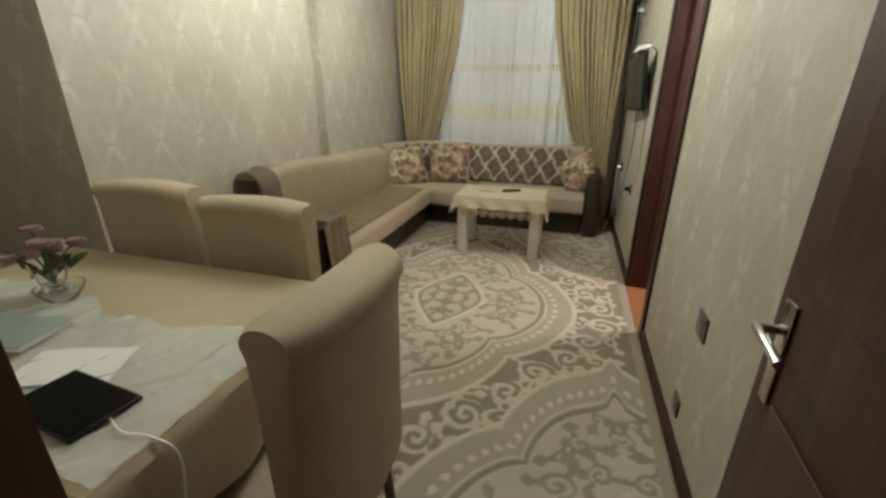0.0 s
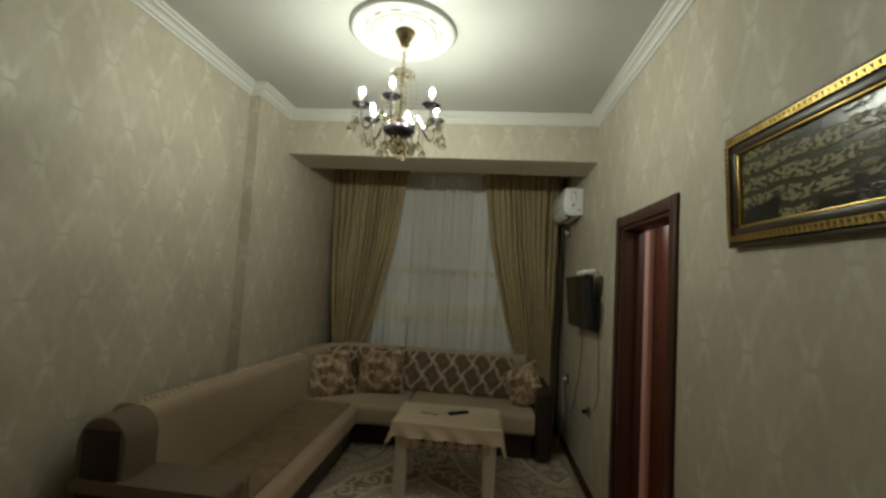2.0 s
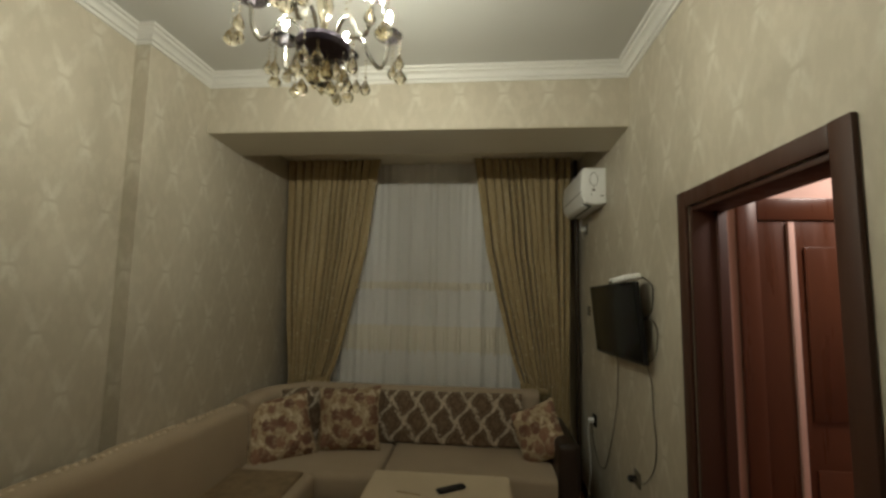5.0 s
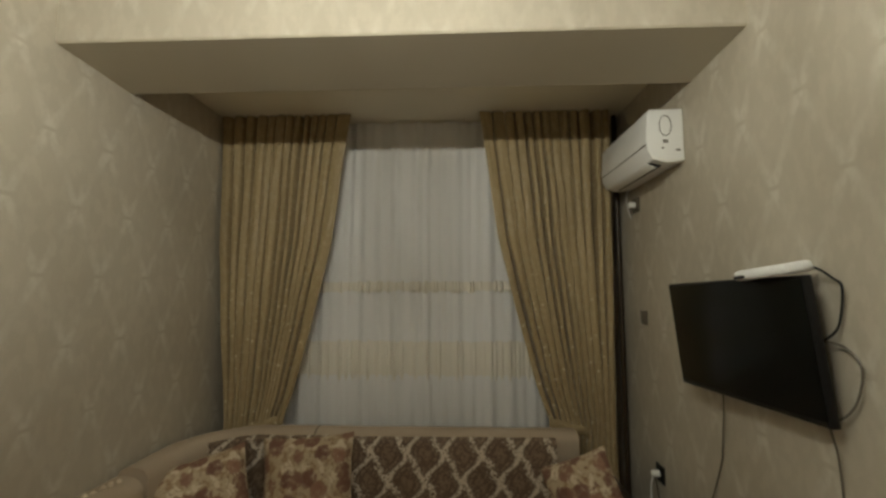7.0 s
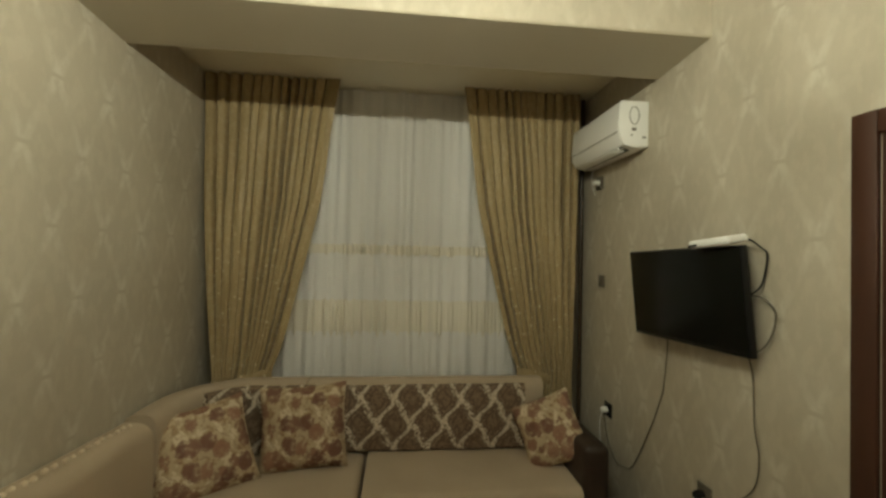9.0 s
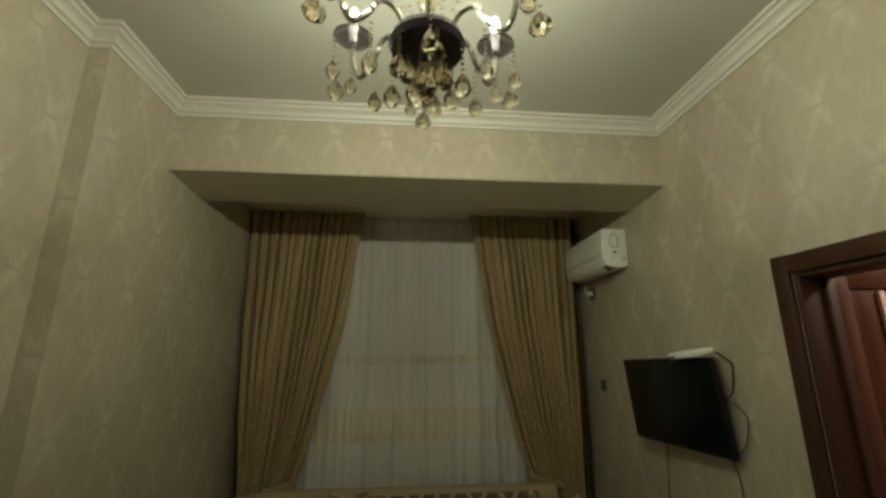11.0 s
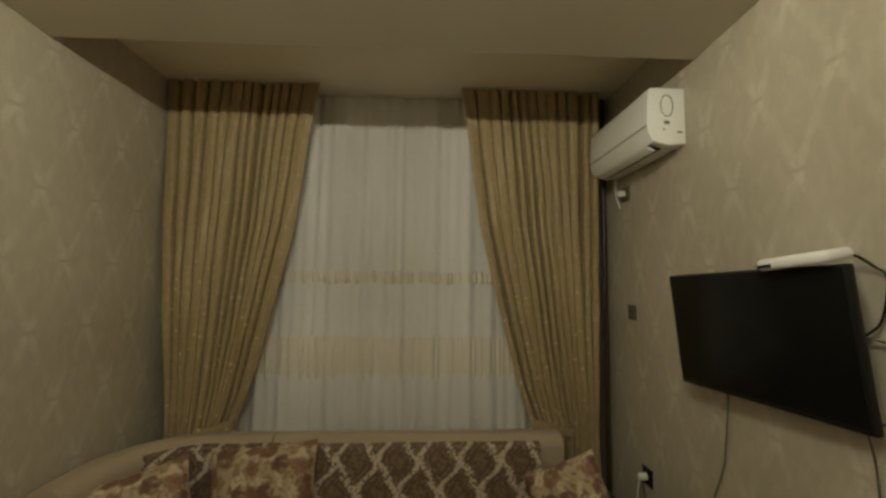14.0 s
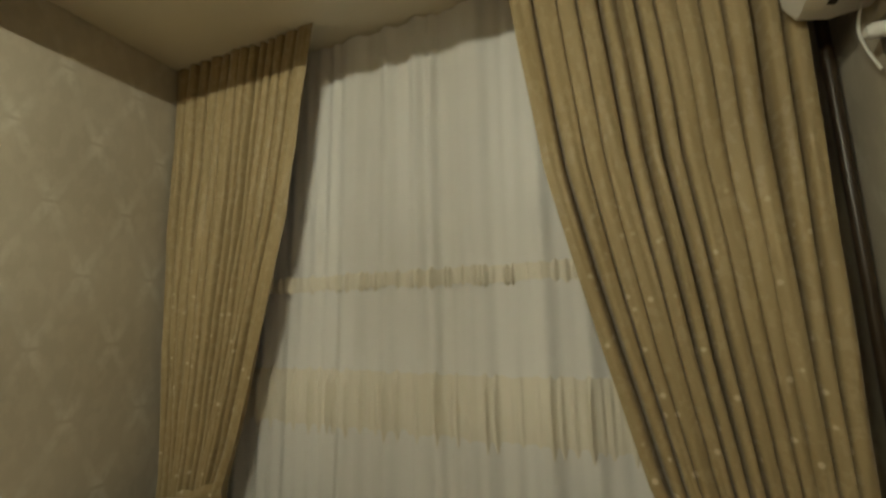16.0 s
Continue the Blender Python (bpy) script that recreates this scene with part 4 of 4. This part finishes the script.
# ---- rug ----
def rug():
    x0, x1, y0, y1, s = -1.10, 1.482, 1.15, 5.75, 0.0095
    nx, ny = int((x1 - x0) / s), int((y1 - y0) / s)
    X, Y = np.meshgrid(np.linspace(x0, x1, nx + 1), np.linspace(y0, y1, ny + 1), indexing="ij")
    cx, cy, hx, hy = 0.19, 3.68, 1.10, 1.83               # middle of the pattern and its half repeat
    warp = 0.012 * np.sin(X * 23 + 2 * np.sin(Y * 17))

    def medallion(dx, dy):
        """0 in the middle, 1 on the lobed, pointed outline."""
        u, v = np.abs(dx) / 0.93, np.abs(dy) / 1.29
        a = np.arctan2(v, u)
        lobes = 0.10 * np.abs(np.sin(a * 4 + 0.25)) ** 0.7
        tip = 0.07 * np.exp(-((a - 1.571) / 0.10) ** 2)
        return (u ** 1.22 + v ** 1.22) ** (1 / 1.22) - lobes - tip + 0.055, a

    best = np.full(X.shape, 9.0)
    ang, DX, DY = np.zeros(X.shape), np.zeros(X.shape), np.zeros(X.shape)
    for i, j in ((0, 0), (1, 1), (1, -1), (-1, 1), (-1, -1)):
        dx, dy = X - cx - i * hx, Y - cy - j * hy
        v, a = medallion(dx, dy)
        near = v < best
        best, ang = np.where(near, v, best), np.where(near, a, ang)
        DX, DY = np.where(near, np.abs(dx), DX), np.where(near, np.abs(dy), DY)

    def curls(px, py, spots, grow):
        """Volutes with a leaf or two: 1 on the strokes."""
        m = np.zeros(px.shape)
        for x, y, r0, turn, flip in spots:
            ux, uy = (px - x) * flip, py - y
            r = np.hypot(ux, uy)
            th = np.arctan2(uy, ux) + turn
            arm = np.abs(np.mod(r / grow - th / math.tau, 1.0) - 0.5)
            m = np.maximum(m, np.where(r < r0, np.clip((0.30 - arm) * 9, 0, 1), 0))
            for k in range(3):
                b = turn + 1.3 + 2.1 * k
                lx, ly = (r0 + 0.035) * math.cos(b), (r0 + 0.035) * math.sin(b)
                p, q = (ux - lx) * math.cos(b) + (uy - ly) * math.sin(b), -(ux - lx) * math.sin(b) + (uy - ly) * math.cos(b)
                m = np.maximum(m, np.clip((1 - (p / 0.055) ** 2 - (q / (0.024 + 0.010 * np.sin(p * 90))) ** 2) * 4, 0, 1))
        return m

    rnd = random.Random(11)
    inside, channel = [], []
    for x, y, r in ((0.09, 0.50, 0.06), (0.26, 0.40, 0.065), (0.36, 0.18, 0.06), (0.16, 0.64, 0.055), (0.0, 0.72, 0.05), (0.50, 0.06, 0.055), (0.33, 0.02, 0.045), (0.08, 0.82, 0.04), (0.46, 0.22, 0.045), (0.24, 0.54, 0.04)):
        inside.append((x, y, r, rnd.uniform(0, 6.28), rnd.choice((1, -1))))
    tiny = [(x, y, 0.030, rnd.uniform(0, 6.28), 1) for x, y in ((0.0, 0.18), (0.10, 0.08), (0.06, 0.30), (0.0, 0.0))]
    for x, y, r in ((0.0, 1.52, 0.10), (0.22, 1.36, 0.09), (0.40, 1.16, 0.11), (0.56, 0.94, 0.10), (0.70, 0.74, 0.11), (0.86, 0.55, 0.09), (0.98, 0.34, 0.10), (1.08, 0.12, 0.10), (0.24, 1.56, 0.08), (0.40, 1.36, 0.07),
                    (0.56, 1.14, 0.07), (0.72, 0.93, 0.075), (0.88, 0.74, 0.07), (1.02, 0.54, 0.07), (1.10, 0.30, 0.06), (0.12, 1.72, 0.09), (0.0, 1.80, 0.07), (0.34, 1.02, 0.05), (0.80, 0.38, 0.05), (0.92, 0.14, 0.06)):
        channel.append((x, y, r, rnd.uniform(0, 6.28), rnd.choice((1, -1))))
    GX, GY = np.abs(X - cx), np.abs(Y - cy)

    f = np.full(X.shape, 0.05)
    edging = curls(GX + warp, GY, channel, 0.066)
    f = np.where(best > 1.0, 0.06 + 0.82 * edging, f)
    f = np.where((best <= 1.0) & (best > 0.735), 0.44, f)
    field = best <= 0.735
    f = np.where(field, 0.70 - 0.52 * curls(DX + warp, DY, inside, 0.044), f)
    og = DX / 0.225 + (DY / 0.40) ** 1.5
    f = np.where(og < 1.0, 0.62 - 0.5 * curls(DX, DY, tiny, 0.026), f)

    def stroke(v, c, w, value):
        nonlocal f
        k = np.clip(1.7 - np.abs(v - c) / w * 1.4, 0, 1)
        f = f * (1 - k) + value * k
    stroke(best, 0.985, 0.020, 1.0)
    stroke(best, 0.745, 0.016, 0.04)
    stroke(best, 0.775, 0.010, 0.9)
    stroke(og, 1.0, 0.055, 0.05)
    stroke(og, 1.16, 0.06, 0.95)
    d = np.sqrt(((best - 0.845) / 0.022) ** 2 + (np.sin(ang * 40) / 0.8) ** 2)
    f = np.where(d < 1.0, 1.0, f)
    edge = np.minimum.reduce([X - x0, x1 - X, y1 - Y, Y - y0])
    f = np.where(edge < 0.06, 0.30, f)
    Z = np.where(edge < 0.006, -0.010, 0.005 + 0.006 * f)
    verts = np.stack([X, Y, Z], -1).reshape(-1, 3)
    i, j = np.meshgrid(np.arange(nx), np.arange(ny), indexing="ij")
    a = (i * (ny + 1) + j).ravel()
    faces = np.stack([a, a + ny + 1, a + ny + 2, a + 1], -1)
    me = bpy.data.meshes.new("rug")
    me.from_pydata(verts.tolist(), [], faces.tolist())
    at = me.attributes.new("pattern", "FLOAT", "POINT")
    at.data.foreach_set("value", f.ravel().astype(np.float32))
    me.materials.append(RUG)
    me.shade_smooth()
    tagged(new("rug", me), "large beige and brown rug with ornate medallion pattern", "rug")


rug()

# ---- corner sofa ----
sofa = thing("corner_sofa", "beige corner sofa with dark arms and patterned covers", "sofa")
SZ = 0.43
turn = arc(-0.72, 5.62, 0.42, 180, 90, 8)             # line of the backrest
# dark plinth
part("plinth", sweep([(0.06, 0.02), (0.56, 0.02), (0.56, 0.24), (0.06, 0.24)], line((-1.14, 3.36), (-1.14, 5.4), 4)), BROWNWOOD, sofa, "dark brown wooden base", False)
part("plinth", box(-1.08, 1.12, 5.50, 6.0, 0.02, 0.24), BROWNWOOD, sofa, "dark brown wooden base", False)
# seats
part("seat", sweep(rrect(0.02, 0.64, 0.245, SZ, 0.05), line((-1.14, 3.36), (-1.14, 5.30), 30), wobble=0.012), THROW, sofa, "long seat under a pinkish beige throw")
part("seat_cover", sweep(rrect(0.09, 0.57, SZ - 0.02, SZ + 0.02, 0.014), line((-1.14, 3.42), (-1.14, 5.28), 40), wobble=0.010), THROWDARK, sofa, "taupe patterned cover on the seat")
part("seat", sweep(rrect(0.02, 0.60, 0.245, SZ + 0.01, 0.05), line((-0.05, 6.0), (1.13, 6.0), 20), wobble=0.010), VELOUR, sofa, "plain beige seat")
corner = box(-1.10, -0.07, 5.31, 5.98, 0.245, SZ + 0.005, 0.05, 4)
part("corner_seat", corner, VELOUR, sofa)
# backrests
bp = rrect(-0.05, 0.13, 0.24, 0.84, 0.065)
bm = sweep([(d - 0.10 * max(0.0, (z - 0.4)) * 0.35, z) for d, z in bp], line((-1.16, 3.40), (-1.16, 5.40), 34), wobble=0.014)
for v in bm.verts:
    v.co.z += 0.10 * max(0.0, v.co.z - 0.43) / 0.41 * (5.45 - v.co.y) / 2.0
part("backrest", bm, THROW, sofa, "long backrest under a pale pinkish throw")
bp2 = rrect(-0.06, 0.10, 0.24, 0.872, 0.06)
part("corner_backrest", sweep(bp2, [(-1.14, 5.42)] + turn + [(-0.45, 6.04)], wobble=0.008), VELOUR, sofa, "curved beige corner backrest")
part("backrest", sweep(bp2, line((-0.44, 6.04), (1.085, 6.04), 20), wobble=0.006), VELOUR, sofa, "beige backrest frame")
part("damask_cushion", sweep(rrect(0.09, 0.155, SZ + 0.015, 0.855, 0.028), turn[3:] + line((-0.65, 6.04), (0.945, 6.04), 30), wobble=0.010), DAMASK, sofa, "brown damask back cushion with cream ornament")
# fringe along the left backrest
bm = bmesh.new()
rnd = random.Random(5)
for k in range(46):
    y = 3.45 + k * 0.042
    p = Vector((-1.12 + rnd.uniform(-.006, .006), y, 0.846 + 0.05 * (5.45 - y) + rnd.uniform(-.004, .006)))
    lathe([(0, 0.010), (0.012, 0.0), (0.010, -0.012), (0, -0.016)], p, 6, bm)
tagged(part("lace_edge", bm, CLOTH, sofa, "pale lace edging on the throw"), kind="stuff")
# near end: rolled back end and dark arm with a cloth over it
def end_board(x0, x1, y0, y1, z0, z1, mat, parent, label):
    """An upright board with a round head."""
    r = (x1 - x0) / 2
    out = [(x0, z0)] + [(x0 + r - r * math.cos(math.pi * k / 12), z1 - r + r * math.sin(math.pi * k / 12)) for k in range(13)] + [(x1, z0)]
    bm = bmesh.new()
    a, b = [[bm.verts.new((x, y, z)) for x, z in out] for y in (y0, y1)]
    for k in range(len(out)):
        bm.faces.new((a[k], a[(k + 1) % len(out)], b[(k + 1) % len(out)], b[k]))
    fa = bm.faces.new(a)
    bm.faces.new(b)
    bmesh.ops.bevel(bm, geom=list(fa.edges), offset=0.012, segments=2, affect="EDGES", profile=0.5)
    return part("end_board", bm, mat, parent, label)


end = end_board(-1.20, -0.965, 3.215, 3.41, 0.45, 0.945, TAUPE, sofa, "taupe round-headed end of the backrest")
part("facing", box(-1.165, -0.985, 3.200, 3.2145, 0.50, 0.895, 0.012, 2), BROWNWOOD, end, "dark wooden facing")
arm = part("armrest", box(-1.20, -0.53, 3.20, 3.40, 0.02, 0.63, 0.03, 3), BROWNWOOD, sofa, "dark brown armrest")
part("arm_panel", box(-1.14, -0.68, 3.192, 3.199, 0.10, 0.50, 0.003), TAUPE, arm, "taupe cloth panel")
part("arm_cloth", sweep(rrect(0.0, 0.72, 0.615, 0.67, 0.024), line((-1.2, 3.19), (-1.2, 3.42), 8), wobble=0.016), TAUPE, arm, "crumpled taupe arm cover")
bm = sheet(lambda u, v: Vector((-0.50 + 0.018 * math.sin(u * 19 + v) + 0.03 * v, 3.17 + 0.27 * u, 0.655 - 0.42 * v - 0.05 * v * math.sin(u * 9))), 26, 12, 0.008)
part("hanging_cloth", bm, THROWDARK, arm, "patterned throw hanging over the arm")
part("armrest", box(1.14, 1.29, 5.42, 6.08, 0.02, 0.66, 0.04, 3), BROWNWOOD, sofa, "dark brown armrest")


def cushion(label, w, h, t, m):
    c = tagged(mesh_object("cushion", pillow(w, h, t), FLORAL), label, "cushion", "floral cushions")
    c.matrix_basis = m


cushion("square floral cushion in rose and cream", 0.50, 0.48, 0.18, pose(-0.90, 5.58, SZ + 0.185, -26, -8, 34))
cushion("square floral cushion in rose and cream", 0.50, 0.48, 0.18, pose(-0.42, 5.78, SZ + 0.225, -15, -3, 6))
cushion("small floral cushion leaning on the sofa arm", 0.40, 0.40, 0.14, pose(1.05, 5.72, SZ + 0.20, -14, -28, -30))

# ---- coffee table ----
ct = thing("coffee_table", "small cream-lacquered coffee table with square legs", "coffee table")
TX0, TX1, TY0, TY1, TZ = -0.03, 0.778, 4.60, 5.10, 0.56
part("tabletop", box(TX0 + 0.014, TX1 - 0.014, TY0 + 0.014, TY1 - 0.014, TZ - 0.035, TZ, 0.006), WHITEWOOD, ct)
part("apron", box(TX0 + 0.03, TX1 - 0.03, TY0 + 0.03, TY1 - 0.03, TZ - 0.10, TZ - 0.036, 0.004), WHITEWOOD, ct)
for x in (TX0 + 0.025, TX1 - 0.115):
    for y in (TY0 + 0.02, TY1 - 0.11):
        part("leg", box(x, x + 0.09, y, y + 0.09, 0.008, TZ - 0.036, 0.006), WHITEWOOD, ct)
tc = thing("tablecloth", "cream tablecloth with brown lace trim on the coffee table", "tablecloth")


def cloth_sheet(x0, x1, y0, y1, z, hang, flare=0.02, corner=0.10):
    """A cloth lying on a table top and falling over its edges in soft folds."""
    W, H = x1 - x0 + 2 * hang, y1 - y0 + 2 * hang

    def f(u, v):
        a, b = -hang + u * W, -hang + v * H
        w, h = x1 - x0, y1 - y0
        ox, oy = max(0, -a, a - w), max(0, -b, b - h)
        x, y = x0 + min(max(a, 0), w), y0 + min(max(b, 0), h)
        sx = -1 if a < 0 else 1
        sy = -1 if b < 0 else 1
        d = max(ox, oy) + 0.75 * min(ox, oy)
        fold = 0.012 * math.sin(a * 31 + b * 27)
        if ox:
            x += sx * (0.006 + flare * ox / hang + fold * ox / hang + min(ox, oy) * 0.10)
        if oy:
            y += sy * (0.006 + flare * oy / hang + fold * oy / hang + min(ox, oy) * 0.10)
        return Vector((x, y, z + 0.004 - d + 0.0015 * noise.noise((a * 14, b * 14, 2))))
    return sheet(f, 64, 48)


part("cloth", cloth_sheet(TX0, TX1, TY0, TY1, TZ, 0.105), CLOTH, tc)
def loop(mid, across):
    """One scallop of the lace: a ring with a flower in it."""
    ring = [Vector(mid) + Vector(across) * 0.034 * math.cos(t) + Vector((0, 0, 0.036 * math.sin(t))) for t in [math.tau * j / 14 for j in range(15)]]
    bm = tube(ring, 0.006, 5)
    for j in range(5):
        b = math.tau * j / 5
        bmesh.ops.create_icosphere(bm, subdivisions=1, radius=0.010, matrix=Matrix.Translation(Vector(mid) + Vector(across) * 0.014 * math.cos(b) + Vector((0, 0, 0.014 * math.sin(b)))))
    part("lace_scallop", bm, LACE, tc, "brown lace scallop")


for k in range(8):
    loop((TX0 + 0.11 + k * (TX1 - TX0 - 0.22) / 7, TY0 - 0.030, TZ - 0.135), (1, 0, 0))
for k in range(6):
    for x in (TX0 - 0.03, TX1 + 0.03):
        loop((x, TY0 + 0.05 + k * (TY1 - TY0 - 0.1) / 5, TZ - 0.135), (0, 1, 0))
rc = thing("remote_control", "black remote control lying on the coffee table", "remote control")
part("case", box(-0.085, 0.085, -0.022, 0.022, 0, 0.018, 0.006, 3), BLACK, rc)
for k in range(5):
    for j in (-1, 1):
        part("button", box(-0.06 + k * 0.025, -0.048 + k * 0.025, j * 0.009 - 0.005, j * 0.009 + 0.005, 0.0181, 0.0205, 0.001), GREYPLASTIC, rc)
rc.matrix_basis = pose(0.45, 4.89, TZ + 0.0065, 0, 0, 32)
pen = thing("pencil", "thin brown pencil lying on the coffee table", "pencil")
part("shaft", tube([(-0.07, 0, 0.004), (0.07, 0, 0.004)], 0.004, 6), LACE, pen)
pen.matrix_basis = pose(0.22, 4.82, TZ + 0.006, 0, 0, -12)

# ---- dining table and chairs ----
dt = thing("dining_table", "dining table with dark wooden legs under a cloth", "dining table")
X0, X1, Y0, Y1, Z = -1.20, 0.20, 1.30, 2.21, 0.765
part("tabletop", box(X0 + 0.03, X1 - 0.03, Y0 + 0.03, Y1 - 0.03, Z - 0.03, Z, 0.008), CHAIRWOOD, dt)
for x in (X0 + 0.06, X1 - 0.14):
    for y in (Y0 + 0.06, Y1 - 0.14):
        part("leg", box(x, x + 0.07, y, y + 0.07, 0.010, Z - 0.031, 0.008), CHAIRWOOD, dt)
dc = thing("tablecloth", "shiny beige cloth under clear plastic on the dining table", "tablecloth")
part("cloth", cloth_sheet(X0, X1, Y0, Y1, Z, 0.22, 0.03), SATIN, dc)
def crease(u, v):
    x, y = X0 + 0.02 + u * (X1 - X0 - 0.03), Y0 + 0.02 + v * (0.52 + 0.05 * math.sin(7 * u) + 0.02 * math.sin(31 * u))
    h = 0.006 * abs(noise.noise((x * 7 + 5 * y, y * 3, 1.0))) + 0.006 * max(0.0, 1 - 6 * abs(noise.noise((x * 9 - y * 5, y * 4, 4.0)))) ** 2
    return Vector((x, y, Z + 0.009 + h))
FILM = mat_film()
film_sheet = part("plastic_sheet", sheet(crease, 140, 90), FILM, dc, "creased clear plastic sheet")
if film_sheet.data.polygons[0].normal.z < 0:
    film_sheet.data.flip_normals()


def dining_chair():
    c = thing("dining_chair", "tan upholstered high-backed dining chair at the table", "chair", "dining chairs")
    part("seat", box(-0.23, 0.23, -0.22, 0.22, 0.39, 0.48, 0.03, 4), CHAIRCLOTH, c)
    side = [(-0.045, 0.36), (-0.052, 0.70), (-0.060, 0.90), (-0.075, 0.955), (-0.05, 0.985), (0.0, 0.992), (0.045, 0.975), (0.058, 0.94), (0.045, 0.89), (0.042, 0.70), (0.04, 0.36)]
    bm = bmesh.new()
    side = [(p.x, p.y) for p in curve([(y, z, 0) for y, z in side], 4)]
    rings = []
    for i in range(13):
        u = 2 * i / 12 - 1
        squeeze = 1 - 0.3 * max(0, abs(u) - 0.88) / 0.12
        bow = 0.030 * (1 - u * u)
        rings.append([bm.verts.new((u * 0.25, 0.245 + 1.2 * y * squeeze + bow, z - 0.012 * u * u)) for y, z in side])
    for a, b in zip(rings, rings[1:]):
        for k in range(len(side)):
            bm.faces.new((a[k], a[(k + 1) % len(side)], b[(k + 1) % len(side)], b[k]))
    bm.faces.new(rings[0]), bm.faces.new(rings[-1])
    back = part("backrest", bm, CHAIRCLOTH, c)
    for x in (-0.19, 0.19):
        part("leg", tube([(x, -0.18, 0.39), (x, -0.185, 0.008)], 0.022, 10, taper=0.7), CHAIRWOOD, c)
        part("leg", tube([(x, 0.22, 0.39), (x, 0.27, 0.008)], 0.024, 10, taper=0.7), CHAIRWOOD, c)
    return c


chair = dining_chair()
chair.matrix_basis = pose(-0.265, 2.10, 0) @ Matrix.Diagonal((1.0, 1.0, 1.045, 1.0))
copy_thing(chair, pose(-0.80, 2.09, 0, 0, 0, 2) @ Matrix.Diagonal((1.0, 1.0, 1.035, 1.0)))
near = copy_thing(chair, pose(0.205, 1.76, 0, 0, 0, -91) @ Matrix.Diagonal((1.0, 1.0, 1.01, 1.0)))
near["label"] = "tan upholstered dining chair at the head of the table"

# things on the dining table
tab = thing("tablet_computer", "black tablet computer lying on the dining table", "tablet")
part("body", box(-0.125, 0.125, -0.075, 0.075, 0, 0.009, 0.004, 3), BLACK, tab)
part("screen", box(-0.118, 0.118, -0.068, 0.068, 0.0091, 0.0105), SCREEN, tab, "black glossy screen", False)
tab.matrix_basis = pose(-0.065, 1.46, Z + 0.017, 0, 0, -6)
sheet1 = thing("paper_sheet", "loose white paper sheet on the dining table", "paper")
part("sheet", sheet(lambda u, v: Vector((u * 0.24 - 0.12, v * 0.15 - 0.075, 0.004 * math.sin(u * 5) + 0.003 * v)), 10, 8, 0.001), PAPER, sheet1)
sheet1.matrix_basis = pose(-0.22, 1.56, Z + 0.014, 0, 0, 24)
bk = thing("book", "pale blue covered book on the dining table", "book")
part("cover", box(-0.11, 0.11, -0.08, 0.08, 0, 0.004, 0.001), BLUE, bk)
part("pages", box(-0.106, 0.108, -0.077, 0.077, 0.0041, 0.018, 0.001), PAPER, bk)
part("cover", box(-0.11, 0.11, -0.08, 0.08, 0.0181, 0.022, 0.001), BLUE, bk)
bk.matrix_basis = pose(-0.53, 1.61, Z + 0.014, 0, 0, 12)
cable("charging_cable", "white charging cable from the tablet over the table edge", [(0.06, 1.45, Z + 0.02), (0.12, 1.43, Z + 0.018), (0.185, 1.44, Z + 0.014), (0.235, 1.45, Z - 0.03), (0.25, 1.42, Z - 0.15), (0.245, 1.38, Z - 0.30)], 0.0028, WHITEPLASTIC)
vase = thing("flower_vase", "glass vase with dull mauve artificial flowers on the table", "vase")
part("glass", lathe([(0.0, 0.0), (0.05, 0.0), (0.055, 0.01), (0.035, 0.03), (0.045, 0.07), (0.06, 0.11), (0.056, 0.11), (0.04, 0.07), (0.03, 0.034), (0.0, 0.03)], n=20), CLEAR, vase)
rnd = random.Random(4)
for k in range(11):
    a, r = rnd.uniform(0, 6.28), rnd.uniform(0.02, 0.16)
    p = Vector((r * math.cos(a), r * math.sin(a), 0.16 + rnd.uniform(-0.03, 0.07)))
    st = part("stem", tube(curve([(0, 0, 0.03), (p.x * 0.4, p.y * 0.4, 0.11), p], 4), 0.003, 5), LEAFMAT, vase)
    bm = bmesh.new()
    for j in range(9):
        b = j * 2.4
        d = Vector((math.cos(b) * 0.017, math.sin(b) * 0.017, 0.004 * (j % 3)))
        bmesh.ops.create_icosphere(bm, subdivisions=1, radius=0.016, matrix=Matrix.Translation(p + d) @ Matrix.Diagonal((1, 1, 0.6, 1)))
    part("blossom", bm, PETAL, st)
    bm = sheet(lambda u, v: p * (0.55 + 0.25 * u) + Vector(((v - 0.5) * 0.05 * math.sin(u * 3.14), u * 0.05, -0.02 + 0.012 * math.sin(u * 3))), 5, 3, 0.001)
    part("leaf", bm, LEAFMAT, st)
vase.location = (-0.73, 1.85, Z + 0.013)
dish = thing("glass_dish", "small clear glass dish on the dining table", "dish")
part("bowl", lathe([(0.0, 0.0), (0.04, 0.0), (0.065, 0.035), (0.07, 0.05), (0.066, 0.05), (0.06, 0.035), (0.036, 0.006), (0.0, 0.006)], n=22), CLEAR, dish)
dish.location = (-0.65, 1.82, Z + 0.013)

# ---- laminate boards at the hall threshold ----
floor = bpy.data.objects["floor"]
plank = None
for k in range(11):
    for j in range(2):
        if plank is None:
            bm = box(0, 0.118, 0, 0.92, -0.0115, -0.001, 0.0015, 1)
            plank = part("plank", bm, LAMINATE, floor, smooth=False)
            ob = plank
        else:
            ob = new("plank", plank.data)
            ob.parent = floor
        ob.location = (1.48 + k * 0.12, 2.75 + j * 0.924 - 0.2 * (k % 2), 0)
